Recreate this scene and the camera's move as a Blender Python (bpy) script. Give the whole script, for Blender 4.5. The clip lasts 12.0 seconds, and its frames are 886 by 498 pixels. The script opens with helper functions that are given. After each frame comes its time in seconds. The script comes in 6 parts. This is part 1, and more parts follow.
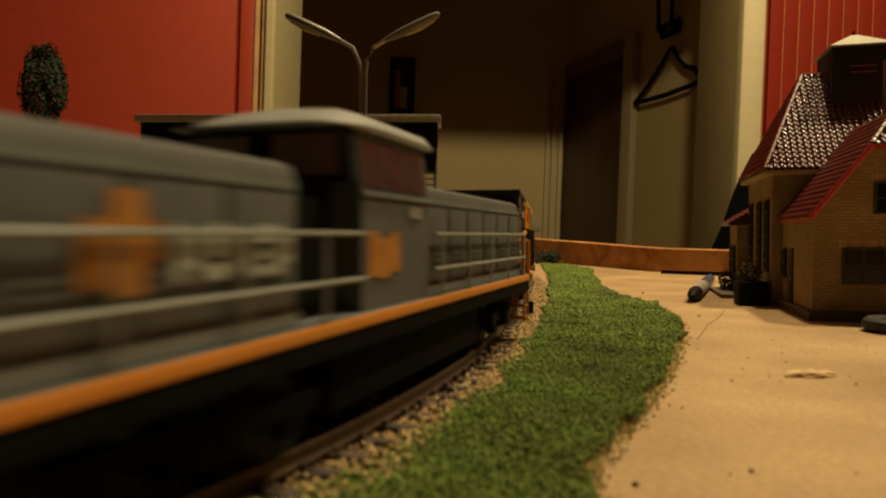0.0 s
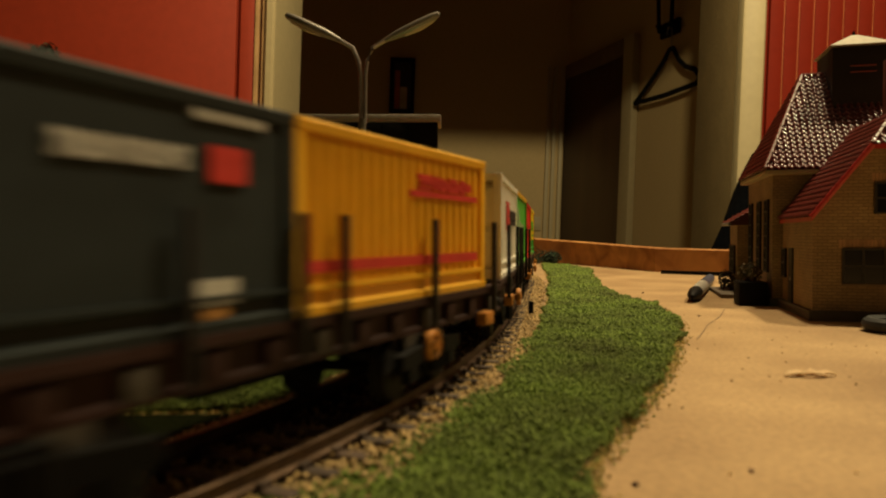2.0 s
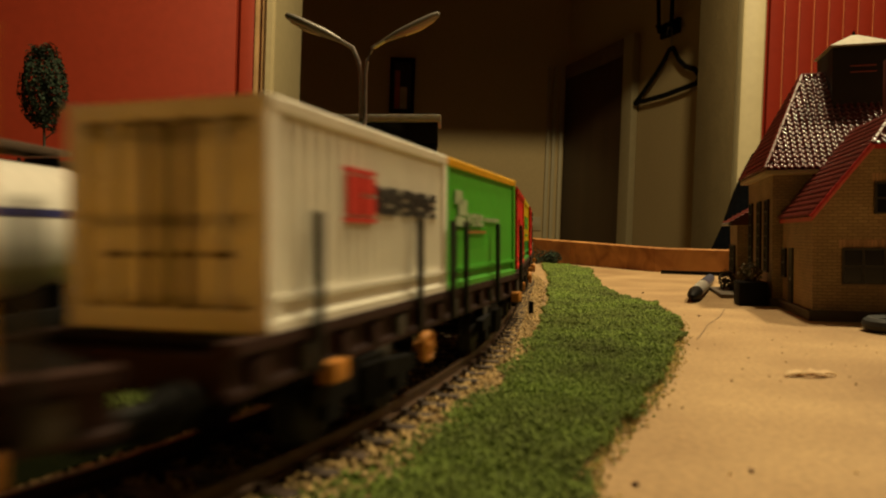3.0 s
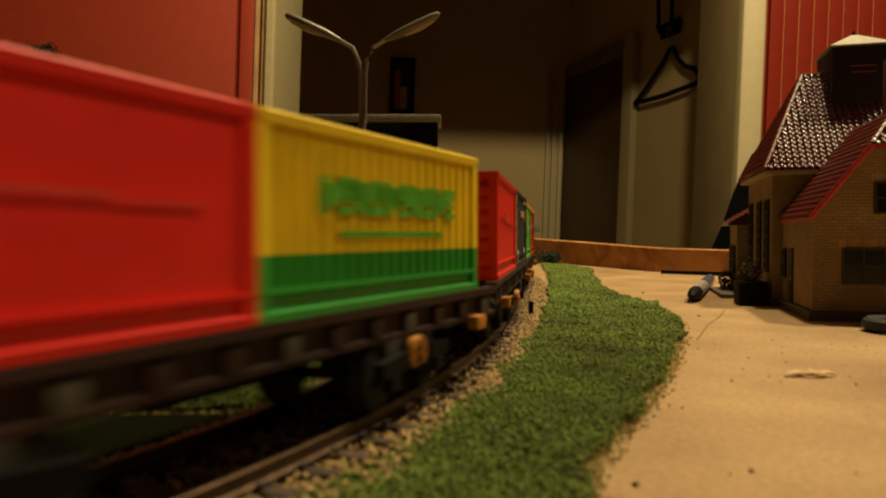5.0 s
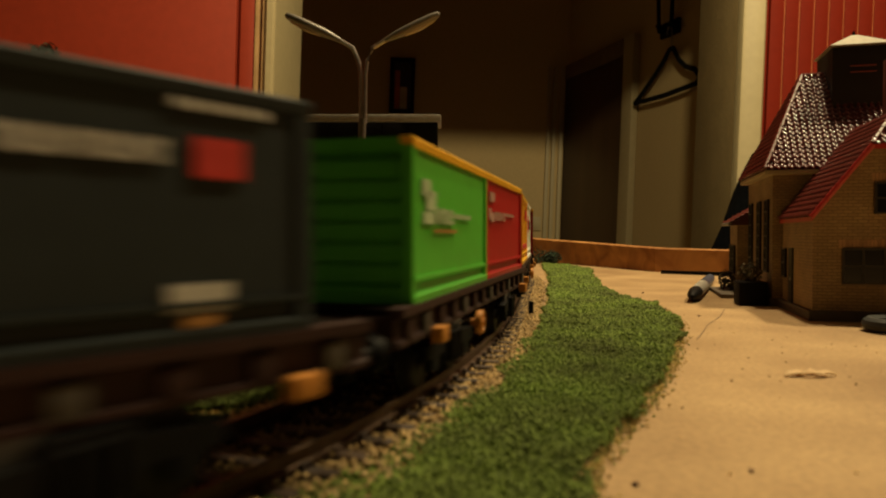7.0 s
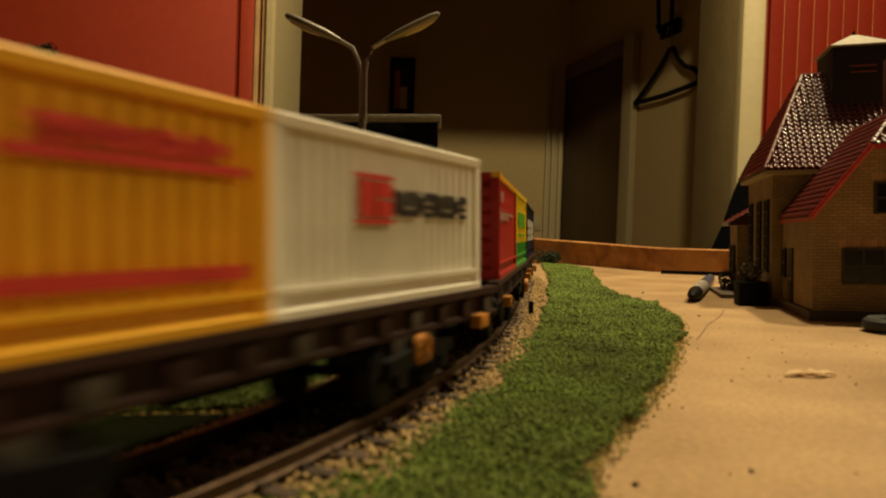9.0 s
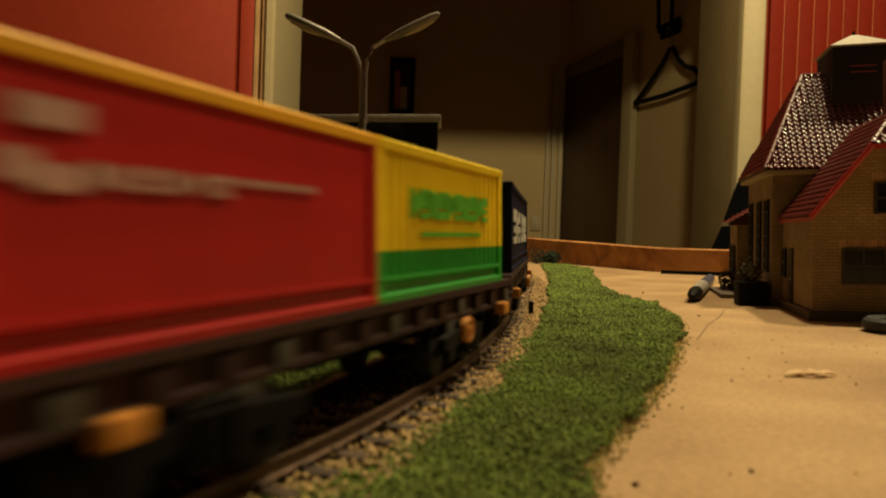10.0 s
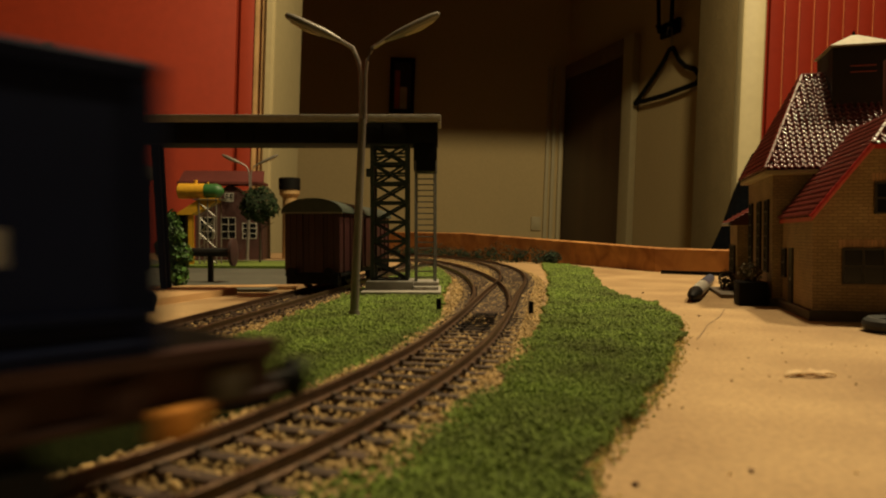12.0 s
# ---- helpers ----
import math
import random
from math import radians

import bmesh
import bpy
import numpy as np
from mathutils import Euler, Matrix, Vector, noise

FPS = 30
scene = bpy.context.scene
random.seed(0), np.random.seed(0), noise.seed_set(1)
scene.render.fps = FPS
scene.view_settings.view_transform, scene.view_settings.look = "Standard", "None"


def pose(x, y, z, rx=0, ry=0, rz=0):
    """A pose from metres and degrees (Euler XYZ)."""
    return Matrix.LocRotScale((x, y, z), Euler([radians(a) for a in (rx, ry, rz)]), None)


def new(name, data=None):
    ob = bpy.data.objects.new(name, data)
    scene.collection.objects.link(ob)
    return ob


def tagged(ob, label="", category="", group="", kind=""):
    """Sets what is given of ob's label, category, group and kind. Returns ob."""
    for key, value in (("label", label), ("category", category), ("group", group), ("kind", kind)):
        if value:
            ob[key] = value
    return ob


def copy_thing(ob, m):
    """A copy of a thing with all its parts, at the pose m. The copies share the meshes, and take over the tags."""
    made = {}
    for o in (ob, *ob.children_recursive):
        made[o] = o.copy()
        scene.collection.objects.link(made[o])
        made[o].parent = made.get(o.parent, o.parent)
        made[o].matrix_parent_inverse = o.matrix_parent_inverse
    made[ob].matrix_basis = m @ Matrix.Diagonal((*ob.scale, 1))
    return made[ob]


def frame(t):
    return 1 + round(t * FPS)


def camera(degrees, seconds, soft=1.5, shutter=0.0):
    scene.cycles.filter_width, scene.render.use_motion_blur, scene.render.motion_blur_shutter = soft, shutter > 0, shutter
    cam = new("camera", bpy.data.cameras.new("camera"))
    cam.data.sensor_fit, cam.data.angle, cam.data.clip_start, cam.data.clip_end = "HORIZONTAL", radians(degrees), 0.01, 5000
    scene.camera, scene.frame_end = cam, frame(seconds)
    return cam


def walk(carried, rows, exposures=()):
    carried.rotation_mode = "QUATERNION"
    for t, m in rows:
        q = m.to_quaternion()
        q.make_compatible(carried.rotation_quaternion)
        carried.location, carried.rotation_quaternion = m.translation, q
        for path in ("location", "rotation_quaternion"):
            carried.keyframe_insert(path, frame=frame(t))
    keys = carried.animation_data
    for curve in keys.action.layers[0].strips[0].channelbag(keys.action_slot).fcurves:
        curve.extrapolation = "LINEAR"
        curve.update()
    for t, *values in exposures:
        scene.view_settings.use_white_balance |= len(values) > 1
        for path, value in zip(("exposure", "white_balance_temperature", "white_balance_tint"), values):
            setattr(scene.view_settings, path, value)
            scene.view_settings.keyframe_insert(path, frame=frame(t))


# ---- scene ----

# A model railway in H0 scale (1:87) on a board in a room; true sizes of the models.
EYE = 0.034
cam = camera(63.75, 12.0, soft=2.05, shutter=0.9)
cam.data.dof.use_dof, cam.data.dof.focus_distance, cam.data.dof.aperture_fstop = True, 0.48, 27.0
STAND = pose(0, 0, EYE, 90 - 1.0613, 0, 0)
walk(cam, [(0.0, STAND), (12.0, STAND)])

# ---- light ----
scene.view_settings.exposure = 0.0
world = bpy.data.worlds.new("night")
scene.world = world
world.use_nodes = True
world.node_tree.nodes["Background"].inputs[0].default_value = (1.0, 0.75, 0.5, 1)
world.node_tree.nodes["Background"].inputs[1].default_value = 0.001


def room_lamp(place, power):
    data = bpy.data.lights.new("room_lamp", "POINT")
    data.energy, data.color, data.shadow_soft_size = power, (1.0, 0.805, 0.44), 0.035
    ob = new("room_lamp", data)
    ob.location = place


# the two bulbs of the ceiling lamp
room_lamp((0.63, 0.43, 1.10), 44.0)
room_lamp((0.282, 0.52, 1.10), 34.0)

# ---- materials ----
MATS = {}


def mat(name, col, rough=0.5, metal=0.0, var=0.25, scale=250.0, bump=0.15, island=0.0, objvar=0.0, big=20.0, coat=0.0, spec=0.5, col2=None):
    """A surface with fine grain and broad stains; col2: the colour that the broad stains lean to."""
    if name in MATS:
        return MATS[name]
    m = bpy.data.materials.new(name)
    m.use_nodes = True
    nt = m.node_tree
    n, l = nt.nodes, nt.links
    b = n["Principled BSDF"]
    b.inputs["Roughness"].default_value = rough
    b.inputs["Metallic"].default_value = metal
    b.inputs["Coat Weight"].default_value = coat
    b.inputs["Specular IOR Level"].default_value = spec
    tc = n.new("ShaderNodeTexCoord")
    fine, broad = n.new("ShaderNodeTexNoise"), n.new("ShaderNodeTexNoise")
    fine.inputs["Scale"].default_value, fine.inputs["Detail"].default_value = scale, 5
    broad.inputs["Scale"].default_value, broad.inputs["Detail"].default_value = big, 4
    l.new(tc.outputs["Object"], fine.inputs["Vector"])
    l.new(tc.outputs["Object"], broad.inputs["Vector"])
    c1 = (*col, 1)
    dark = (*[c * (1 - var) for c in (col2 or col)], 1)
    light = (*[min(1, c * (1 + var * 0.6)) for c in col], 1)
    r1 = n.new("ShaderNodeValToRGB")
    r1.color_ramp.elements[0].position, r1.color_ramp.elements[1].position = 0.3, 0.72
    r1.color_ramp.elements[0].color, r1.color_ramp.elements[1].color = dark, light
    l.new(broad.outputs["Fac"], r1.inputs["Fac"])
    mx = n.new("ShaderNodeMix")
    mx.data_type, mx.blend_type = "RGBA", "MULTIPLY"
    mx.inputs["Factor"].default_value = min(1.0, var * 2)
    r2 = n.new("ShaderNodeValToRGB")
    r2.color_ramp.elements[0].position, r2.color_ramp.elements[1].position = 0.3, 0.65
    r2.color_ramp.elements[0].color, r2.color_ramp.elements[1].color = (0.55, 0.55, 0.55, 1), (1, 1, 1, 1)
    l.new(fine.outputs["Fac"], r2.inputs["Fac"])
    l.new(r1.outputs["Color"], mx.inputs["A"])
    l.new(r2.outputs["Color"], mx.inputs["B"])
    out = mx.outputs["Result"]
    for amount, node, sock in ((island, "ShaderNodeNewGeometry", "Random Per Island"), (objvar, "ShaderNodeObjectInfo", "Random")):
        if amount:
            g = n.new(node)
            mr = n.new("ShaderNodeMapRange")
            mr.inputs["To Min"].default_value, mr.inputs["To Max"].default_value = 1 - amount, 1 + amount
            l.new(g.outputs[sock], mr.inputs["Value"])
            hs = n.new("ShaderNodeHueSaturation")
            l.new(mr.outputs["Result"], hs.inputs["Value"])
            l.new(out, hs.inputs["Color"])
            out = hs.outputs["Color"]
    l.new(out, b.inputs["Base Color"])
    rr = n.new("ShaderNodeMapRange")
    rr.inputs["To Min"].default_value, rr.inputs["To Max"].default_value = max(0.05, rough - 0.1), min(1, rough + 0.12)
    l.new(broad.outputs["Fac"], rr.inputs["Value"])
    l.new(rr.outputs["Result"], b.inputs["Roughness"])
    if bump:
        bp = n.new("ShaderNodeBump")
        bp.inputs["Strength"].default_value, bp.inputs["Distance"].default_value = bump, 0.6 / scale
        l.new(fine.outputs["Fac"], bp.inputs["Height"])
        l.new(bp.outputs["Normal"], b.inputs["Normal"])
    MATS[name] = m
    return m


def brick_mat(name, c1, c2, mortar, w=0.0028, h=0.0011):
    if name in MATS:
        return MATS[name]
    m = bpy.data.materials.new(name)
    m.use_nodes = True
    n, l = m.node_tree.nodes, m.node_tree.links
    b = n["Principled BSDF"]
    b.inputs["Roughness"].default_value = 0.6
    uv = n.new("ShaderNodeUVMap")
    br = n.new("ShaderNodeTexBrick")
    br.inputs["Scale"].default_value = 1
    br.inputs["Brick Width"].default_value, br.inputs["Row Height"].default_value = w, h
    br.inputs["Mortar Size"].default_value, br.inputs["Mortar Smooth"].default_value = h * 0.12, 0.4
    br.inputs["Color1"].default_value, br.inputs["Color2"].default_value, br.inputs["Mortar"].default_value = (*c1, 1), (*c2, 1), (*mortar, 1)
    l.new(uv.outputs["UV"], br.inputs["Vector"])
    no = n.new("ShaderNodeTexNoise")
    no.inputs["Scale"].default_value = 60
    l.new(n.new("ShaderNodeTexCoord").outputs["Object"], no.inputs["Vector"])
    ra = n.new("ShaderNodeValToRGB")
    ra.color_ramp.elements[0].position, ra.color_ramp.elements[1].position = 0.3, 0.7
    ra.color_ramp.elements[0].color, ra.color_ramp.elements[1].color = (0.65, 0.62, 0.6, 1), (1, 1, 1, 1)
    l.new(no.outputs["Fac"], ra.inputs["Fac"])
    mx = n.new("ShaderNodeMix")
    mx.data_type, mx.blend_type = "RGBA", "MULTIPLY"
    mx.inputs["Factor"].default_value = 1
    l.new(br.outputs["Color"], mx.inputs["A"])
    l.new(ra.outputs["Color"], mx.inputs["B"])
    l.new(mx.outputs["Result"], b.inputs["Base Color"])
    bp = n.new("ShaderNodeBump")
    bp.invert = True
    bp.inputs["Strength"].default_value, bp.inputs["Distance"].default_value = 0.8, 0.0003
    l.new(br.outputs["Fac"], bp.inputs["Height"])
    l.new(bp.outputs["Normal"], b.inputs["Normal"])
    MATS[name] = m
    return m


def wood_mat(name, c1, c2, scale=30.0, stretch=(1, 12, 12), rough=0.6):
    if name in MATS:
        return MATS[name]
    m = bpy.data.materials.new(name)
    m.use_nodes = True
    n, l = m.node_tree.nodes, m.node_tree.links
    b = n["Principled BSDF"]
    b.inputs["Roughness"].default_value = rough
    tc, mp = n.new("ShaderNodeTexCoord"), n.new("ShaderNodeMapping")
    mp.inputs["Scale"].default_value = stretch
    l.new(tc.outputs["Object"], mp.inputs["Vector"])
    no, fi = n.new("ShaderNodeTexNoise"), n.new("ShaderNodeTexNoise")
    no.inputs["Scale"].default_value, no.inputs["Detail"].default_value, no.inputs["Distortion"].default_value = scale, 8, 0.6
    fi.inputs["Scale"].default_value, fi.inputs["Detail"].default_value = scale * 14, 3
    l.new(mp.outputs["Vector"], no.inputs["Vector"])
    l.new(mp.outputs["Vector"], fi.inputs["Vector"])
    ra = n.new("ShaderNodeValToRGB")
    ra.color_ramp.elements[0].position, ra.color_ramp.elements[1].position = 0.33, 0.68
    ra.color_ramp.elements[0].color, ra.color_ramp.elements[1].color = (*c1, 1), (*c2, 1)
    l.new(no.outputs["Fac"], ra.inputs["Fac"])
    l.new(ra.outputs["Color"], b.inputs["Base Color"])
    bp = n.new("ShaderNodeBump")
    bp.inputs["Strength"].default_value, bp.inputs["Distance"].default_value = 0.25, 0.0004
    l.new(fi.outputs["Fac"], bp.inputs["Height"])
    l.new(bp.outputs["Normal"], b.inputs["Normal"])
    MATS[name] = m
    return m


def glass_mat():
    if "pane_glass" in MATS:
        return MATS["pane_glass"]
    m = bpy.data.materials.new("pane_glass")
    m.use_nodes = True
    b = m.node_tree.nodes["Principled BSDF"]
    b.inputs["Base Color"].default_value = (0.006, 0.006, 0.007, 1)
    b.inputs["Roughness"].default_value = 0.2
    MATS["pane_glass"] = m
    return m


BOARD = mat("raw_board", (0.475, 0.315, 0.155), 0.75, var=0.28, scale=700, bump=0.15, big=22, col2=(0.45, 0.27, 0.12))
GRASS = mat("scatter_grass", (0.178, 0.258, 0.042), 0.9, var=0.36, scale=700, bump=0.2, island=0.38, big=38, col2=(0.165, 0.210, 0.031))
TURF = mat("turf_base", (0.17, 0.24, 0.034), 0.95, var=0.4, scale=900, bump=0.8, big=30)
STONE = mat("ballast_stone", (0.52, 0.355, 0.155), 0.85, var=0.3, scale=900, bump=0.3, island=0.6, big=30)
GRIT = mat("ballast_bed", (0.34, 0.225, 0.11), 0.95, var=0.45, scale=900, bump=0.9, big=50)
RAIL = mat("rusty_rail", (0.16, 0.10, 0.065), 0.38, metal=0.75, var=0.3, scale=400, bump=0.1)
SLEEPER = mat("dark_sleeper", (0.075, 0.043, 0.027), 0.7, var=0.3, scale=500, bump=0.3, objvar=0.3)
BLACK = mat("black_plastic", (0.006, 0.0055, 0.0055), 0.6, var=0.2, scale=300, bump=0.08, spec=0.12)
DARKSTEEL = mat("dark_steel", (0.022, 0.020, 0.019), 0.55, var=0.25, scale=300, bump=0.1, spec=0.2)
WAGON = mat("wagon_brown", (0.032, 0.012, 0.010), 0.6, var=0.25, scale=300, bump=0.08, spec=0.25)
ORANGE = mat("orange_paint", (0.62, 0.22, 0.028), 0.45, var=0.12, scale=300, bump=0.05)
YELLOW = mat("yellow_fitting", (0.52, 0.20, 0.025), 0.5, var=0.15, scale=300, bump=0.05)
CHROME = mat("bright_metal", (0.45, 0.43, 0.40), 0.35, metal=0.8, var=0.15, scale=300, bump=0.05)
GREYPOST = mat("grey_mast", (0.22, 0.20, 0.17), 0.4, metal=0.3, var=0.2, scale=300, bump=0.08)
WHITE = mat("white_plastic", (0.72, 0.69, 0.62), 0.4, var=0.08, scale=200, bump=0.03)
# one wall red, darkened right and lightened left to mimic the light across it
REDBOARD_DIMMED = mat("red_board_dimmed", (0.195, 0.015, 0.005), 0.65, spec=0.12, var=0.10, scale=60, bump=0.03, big=1.5)
REDWALL = mat("red_wall", (0.37, 0.041, 0.015), 0.55, var=0.10, scale=60, bump=0.03, big=1.5)
CREAM = mat("cream_paint", (0.47, 0.385, 0.215), 0.55, var=0.08, scale=60, bump=0.03, big=2)
HALLWALL = mat("hall_wall", (0.55, 0.41, 0.20), 0.8, var=0.08, scale=120, bump=0.05, big=1.5)
LEAF = mat("tree_leaf", (0.022, 0.052, 0.011), 0.8, var=0.35, scale=500, bump=0.2, island=0.5)
DARKLEAF = mat("dark_leaf", (0.018, 0.035, 0.014), 0.85, var=0.35, scale=500, bump=0.2, island=0.5)
BRIGHTLEAF = mat("ivy_leaf", (0.06, 0.15, 0.02), 0.6, var=0.35, scale=500, bump=0.1, island=0.6)
BARK = mat("bark", (0.05, 0.035, 0.02), 0.9, var=0.3, scale=500, bump=0.4)

# ---- mesh helpers ----


def add_box(bm, x0, x1, y0, y1, z0, z1, m=None, bevel=0.0):
    t = bmesh.new() if bevel else bm
    vs = [t.verts.new(v) for v in ((x0, y0, z0), (x1, y0, z0), (x1, y1, z0), (x0, y1, z0), (x0, y0, z1), (x1, y0, z1), (x1, y1, z1), (x0, y1, z1))]
    for f in ((3, 2, 1, 0), (4, 5, 6, 7), (0, 1, 5, 4), (1, 2, 6, 5), (2, 3, 7, 6), (3, 0, 4, 7)):
        t.faces.new([vs[k] for k in f])
    if bevel:
        bmesh.ops.bevel(t, geom=t.edges[:], offset=bevel, segments=2, affect="EDGES", profile=0.6)
        if m is not None:
            t.transform(m)
        merge(bm, t)
    elif m is not None:
        for v in vs:
            v.co = m @ v.co


def merge(bm, t):
    made = {v: bm.verts.new(v.co) for v in t.verts}
    for f in t.faces:
        bm.faces.new([made[v] for v in f.verts])
    t.free()


def tube(bm, pts, radius, sides=8, caps=True):
    """A round bar along points; radius: one, or one a point."""
    rings = []
    pts = [Vector(q) for q in pts]
    for k, q in enumerate(pts):
        d = (pts[min(k + 1, len(pts) - 1)] - pts[max(k - 1, 0)]).normalized()
        up = Vector((0, 0, 1)) if abs(d.z) < 0.9 else Vector((1, 0, 0))
        a = d.cross(up).normalized()
        b = a.cross(d)
        r = radius[k] if isinstance(radius, (list, tuple)) else radius
        rings.append([bm.verts.new(q + a * (r * math.cos(j * math.tau / sides)) + b * (r * math.sin(j * math.tau / sides))) for j in range(sides)])
    for r0, r1 in zip(rings, rings[1:]):
        for j in range(sides):
            bm.faces.new((r0[j], r0[(j + 1) % sides], r1[(j + 1) % sides], r1[j]))
    if caps:
        bm.faces.new(rings[0][::-1])
        bm.faces.new(rings[-1])


def loft(bm, rings, closed=True, caps=True):
    rr = [[bm.verts.new(v) for v in r] for r in rings]
    k = len(rr[0])
    for a, b in zip(rr, rr[1:]):
        for j in range(k if closed else k - 1):
            bm.faces.new((a[j], a[(j + 1) % k], b[(j + 1) % k], b[j]))
    if caps:
        bm.faces.new(rr[0][::-1])
        bm.faces.new(rr[-1])


def prism(bm, poly, y0, y1, m=None):
    """An (x, z) outline drawn out from y0 to y1."""
    a = [Vector((x, y0, z)) for x, z in poly]
    b = [Vector((x, y1, z)) for x, z in poly]
    if m is not None:
        a, b = [m @ v for v in a], [m @ v for v in b]
    loft(bm, [a, b])


def slab(bm, poly, z0, z1):
    loft(bm, [[Vector((x, y, z0)) for x, y in poly], [Vector((x, y, z1)) for x, y in poly]])


def mesh_of(name, bm, material, smooth=0.0):
    bmesh.ops.recalc_face_normals(bm, faces=bm.faces[:])
    me = bpy.data.meshes.new(name)
    bm.to_mesh(me)
    bm.free()
    for mt in material if isinstance(material, (list, tuple)) else [material]:
        me.materials.append(mt)
    if smooth:
        me.shade_smooth()
        me.set_sharp_from_angle(angle=radians(smooth))
    return me


def thing(name, m, label, category, group="", kind=""):
    ob = new(name)
    ob.matrix_basis = m
    ob.empty_display_size = 0.01
    return tagged(ob, label, category, group, kind)


def part(name, bm, material, parent, label="", m=None, smooth=35.0):
    ob = new(name, mesh_of(name, bm, material, smooth))
    ob.parent = parent
    if m is not None:
        ob.matrix_basis = m
    return tagged(ob, label)


def share(name, me, parent, m):
    ob = new(name, me)
    ob.parent = parent
    ob.matrix_basis = m
    return ob


def solo(name, bm, material, label, category, kind="", group="", m=None, smooth=35.0):
    ob = new(name, mesh_of(name, bm, material, smooth))
    if m is not None:
        ob.matrix_basis = m
    return tagged(ob, label, category, group, kind)


def box_part(name, dims, material, parent, label="", bevel=0.0, m=None):
    bm = bmesh.new()
    add_box(bm, *dims, bevel=bevel)
    return part(name, bm, material, parent, label, m)


def box_uv(ob):
    """UVs in metres along each face, for brickwork."""
    me = ob.data
    uv = me.uv_layers.new(name="UVMap")
    for poly in me.polygons:
        nx, ny, nz = poly.normal
        for li in poly.loop_indices:
            c = me.vertices[me.loops[li].vertex_index].co
            uv.data[li].uv = (c.y if abs(nx) > abs(ny) else c.x, c.z if abs(nz) < 0.9 else c.y)


def crumbs(name, places, sizes, material, label, category, seed, flat=0.7):
    """One mesh of many small uneven grains at the given places."""
    rng = np.random.default_rng(seed)
    k = len(places)
    base = np.array([(1, 0, 0), (-1, 0, 0), (0, 1, 0), (0, -1, 0), (0, 0, 1), (0, 0, -1)], float)
    tri = np.array([(0, 2, 4), (2, 1, 4), (1, 3, 4), (3, 0, 4), (2, 0, 5), (1, 2, 5), (3, 1, 5), (0, 3, 5)])
    a = rng.random(k) * math.tau
    t = (rng.random(k) - 0.5) * 1.6
    v = base[None] * (0.6 + 0.8 * rng.random((k, 6, 1)))
    v = v * np.array([1, 1, flat])
    x, y, z = v[..., 0], v[..., 1], v[..., 2]
    y, z = y * np.cos(t)[:, None] - z * np.sin(t)[:, None], y * np.sin(t)[:, None] + z * np.cos(t)[:, None]
    x, y = x * np.cos(a)[:, None] - y * np.sin(a)[:, None], x * np.sin(a)[:, None] + y * np.cos(a)[:, None]
    v = np.stack([x, y, z], -1) * sizes[:, None, None] + places[:, None, :]
    faces = (tri[None] + 6 * np.arange(k)[:, None, None]).reshape(-1, 3)
    me = bpy.data.meshes.new(name)
    me.from_pydata(v.reshape(-1, 3).tolist(), [], faces.tolist())
    me.materials.append(material)
    return tagged(new(name, me), label, category, kind="stuff")


def inside(pts, poly):
    x, y = pts[:, 0], pts[:, 1]
    ok = np.zeros(len(pts), bool)
    for (x0, y0), (x1, y1) in zip(poly, poly[1:] + poly[:1]):
        cross = ((y0 > y) != (y1 > y)) & (x < (x1 - x0) * (y - y0) / (y1 - y0 + 1e-12) + x0)
        ok ^= cross
    return ok


# ---- the line of the track ----
RAILTOP = 0.0055
KNOT = [-1.70, -0.27, -0.15, 0.0, 0.1, 0.2, 0.3, 0.42, 0.56, 0.72, 0.9, 1.8]
HEAD = [1.57, 1.57, 1.1954, 0.6806, 0.3442, 0.1708, 0.1383, 0.1594, 0.045, -0.0757, -0.1865, -2.0]
STEP = 0.004
LINE_S = np.arange(-1.7, 1.8, STEP)
LINE_H = np.interp(LINE_S, KNOT, HEAD)


def integrate():
    dx, dy = np.sin(LINE_H) * STEP, np.cos(LINE_H) * STEP
    x = np.concatenate([[0], np.cumsum((dx[1:] + dx[:-1]) / 2)])
    y = np.concatenate([[0], np.cumsum((dy[1:] + dy[:-1]) / 2)])
    return x - np.interp(0.0, LINE_S, x) - 0.0669, y - np.interp(0.0, LINE_S, y) + 0.0360


LINE_X, LINE_Y = integrate()


def on_line(s):
    return Vector((np.interp(s, LINE_S, LINE_X), np.interp(s, LINE_S, LINE_Y), 0))


def heading(s):
    return float(np.interp(s, LINE_S, LINE_H))


def chord(s, base):
    """A vehicle's pose with its two pivots on the line; its y axis points up the line, against the way it goes."""
    a, b = on_line(s - base / 2), on_line(s + base / 2)
    d = b - a
    m = (a + b) / 2
    return Matrix.Translation((m.x, m.y, RAILTOP)) @ Matrix.Rotation(-math.atan2(d.x, d.y), 4, "Z")


# how far the train has gone, second by second
GONE_T = [0, 1.2, 2, 2.6, 3.4, 4.8, 5.4, 6, 6.6, 7.2, 9, 9.5, 10, 10.5, 11, 11.5, 12]
GONE_S = [-0.2975, -0.1620, -0.0738, -0.0107, 0.0754, 0.2290, 0.2945, 0.3607, 0.4254, 0.4975, 0.7263, 0.7953, 0.8604, 0.9266, 0.9945, 1.0612, 1.1322]


def gone(t):
    return float(np.interp(t, GONE_T, GONE_S))


# ---- the room ----


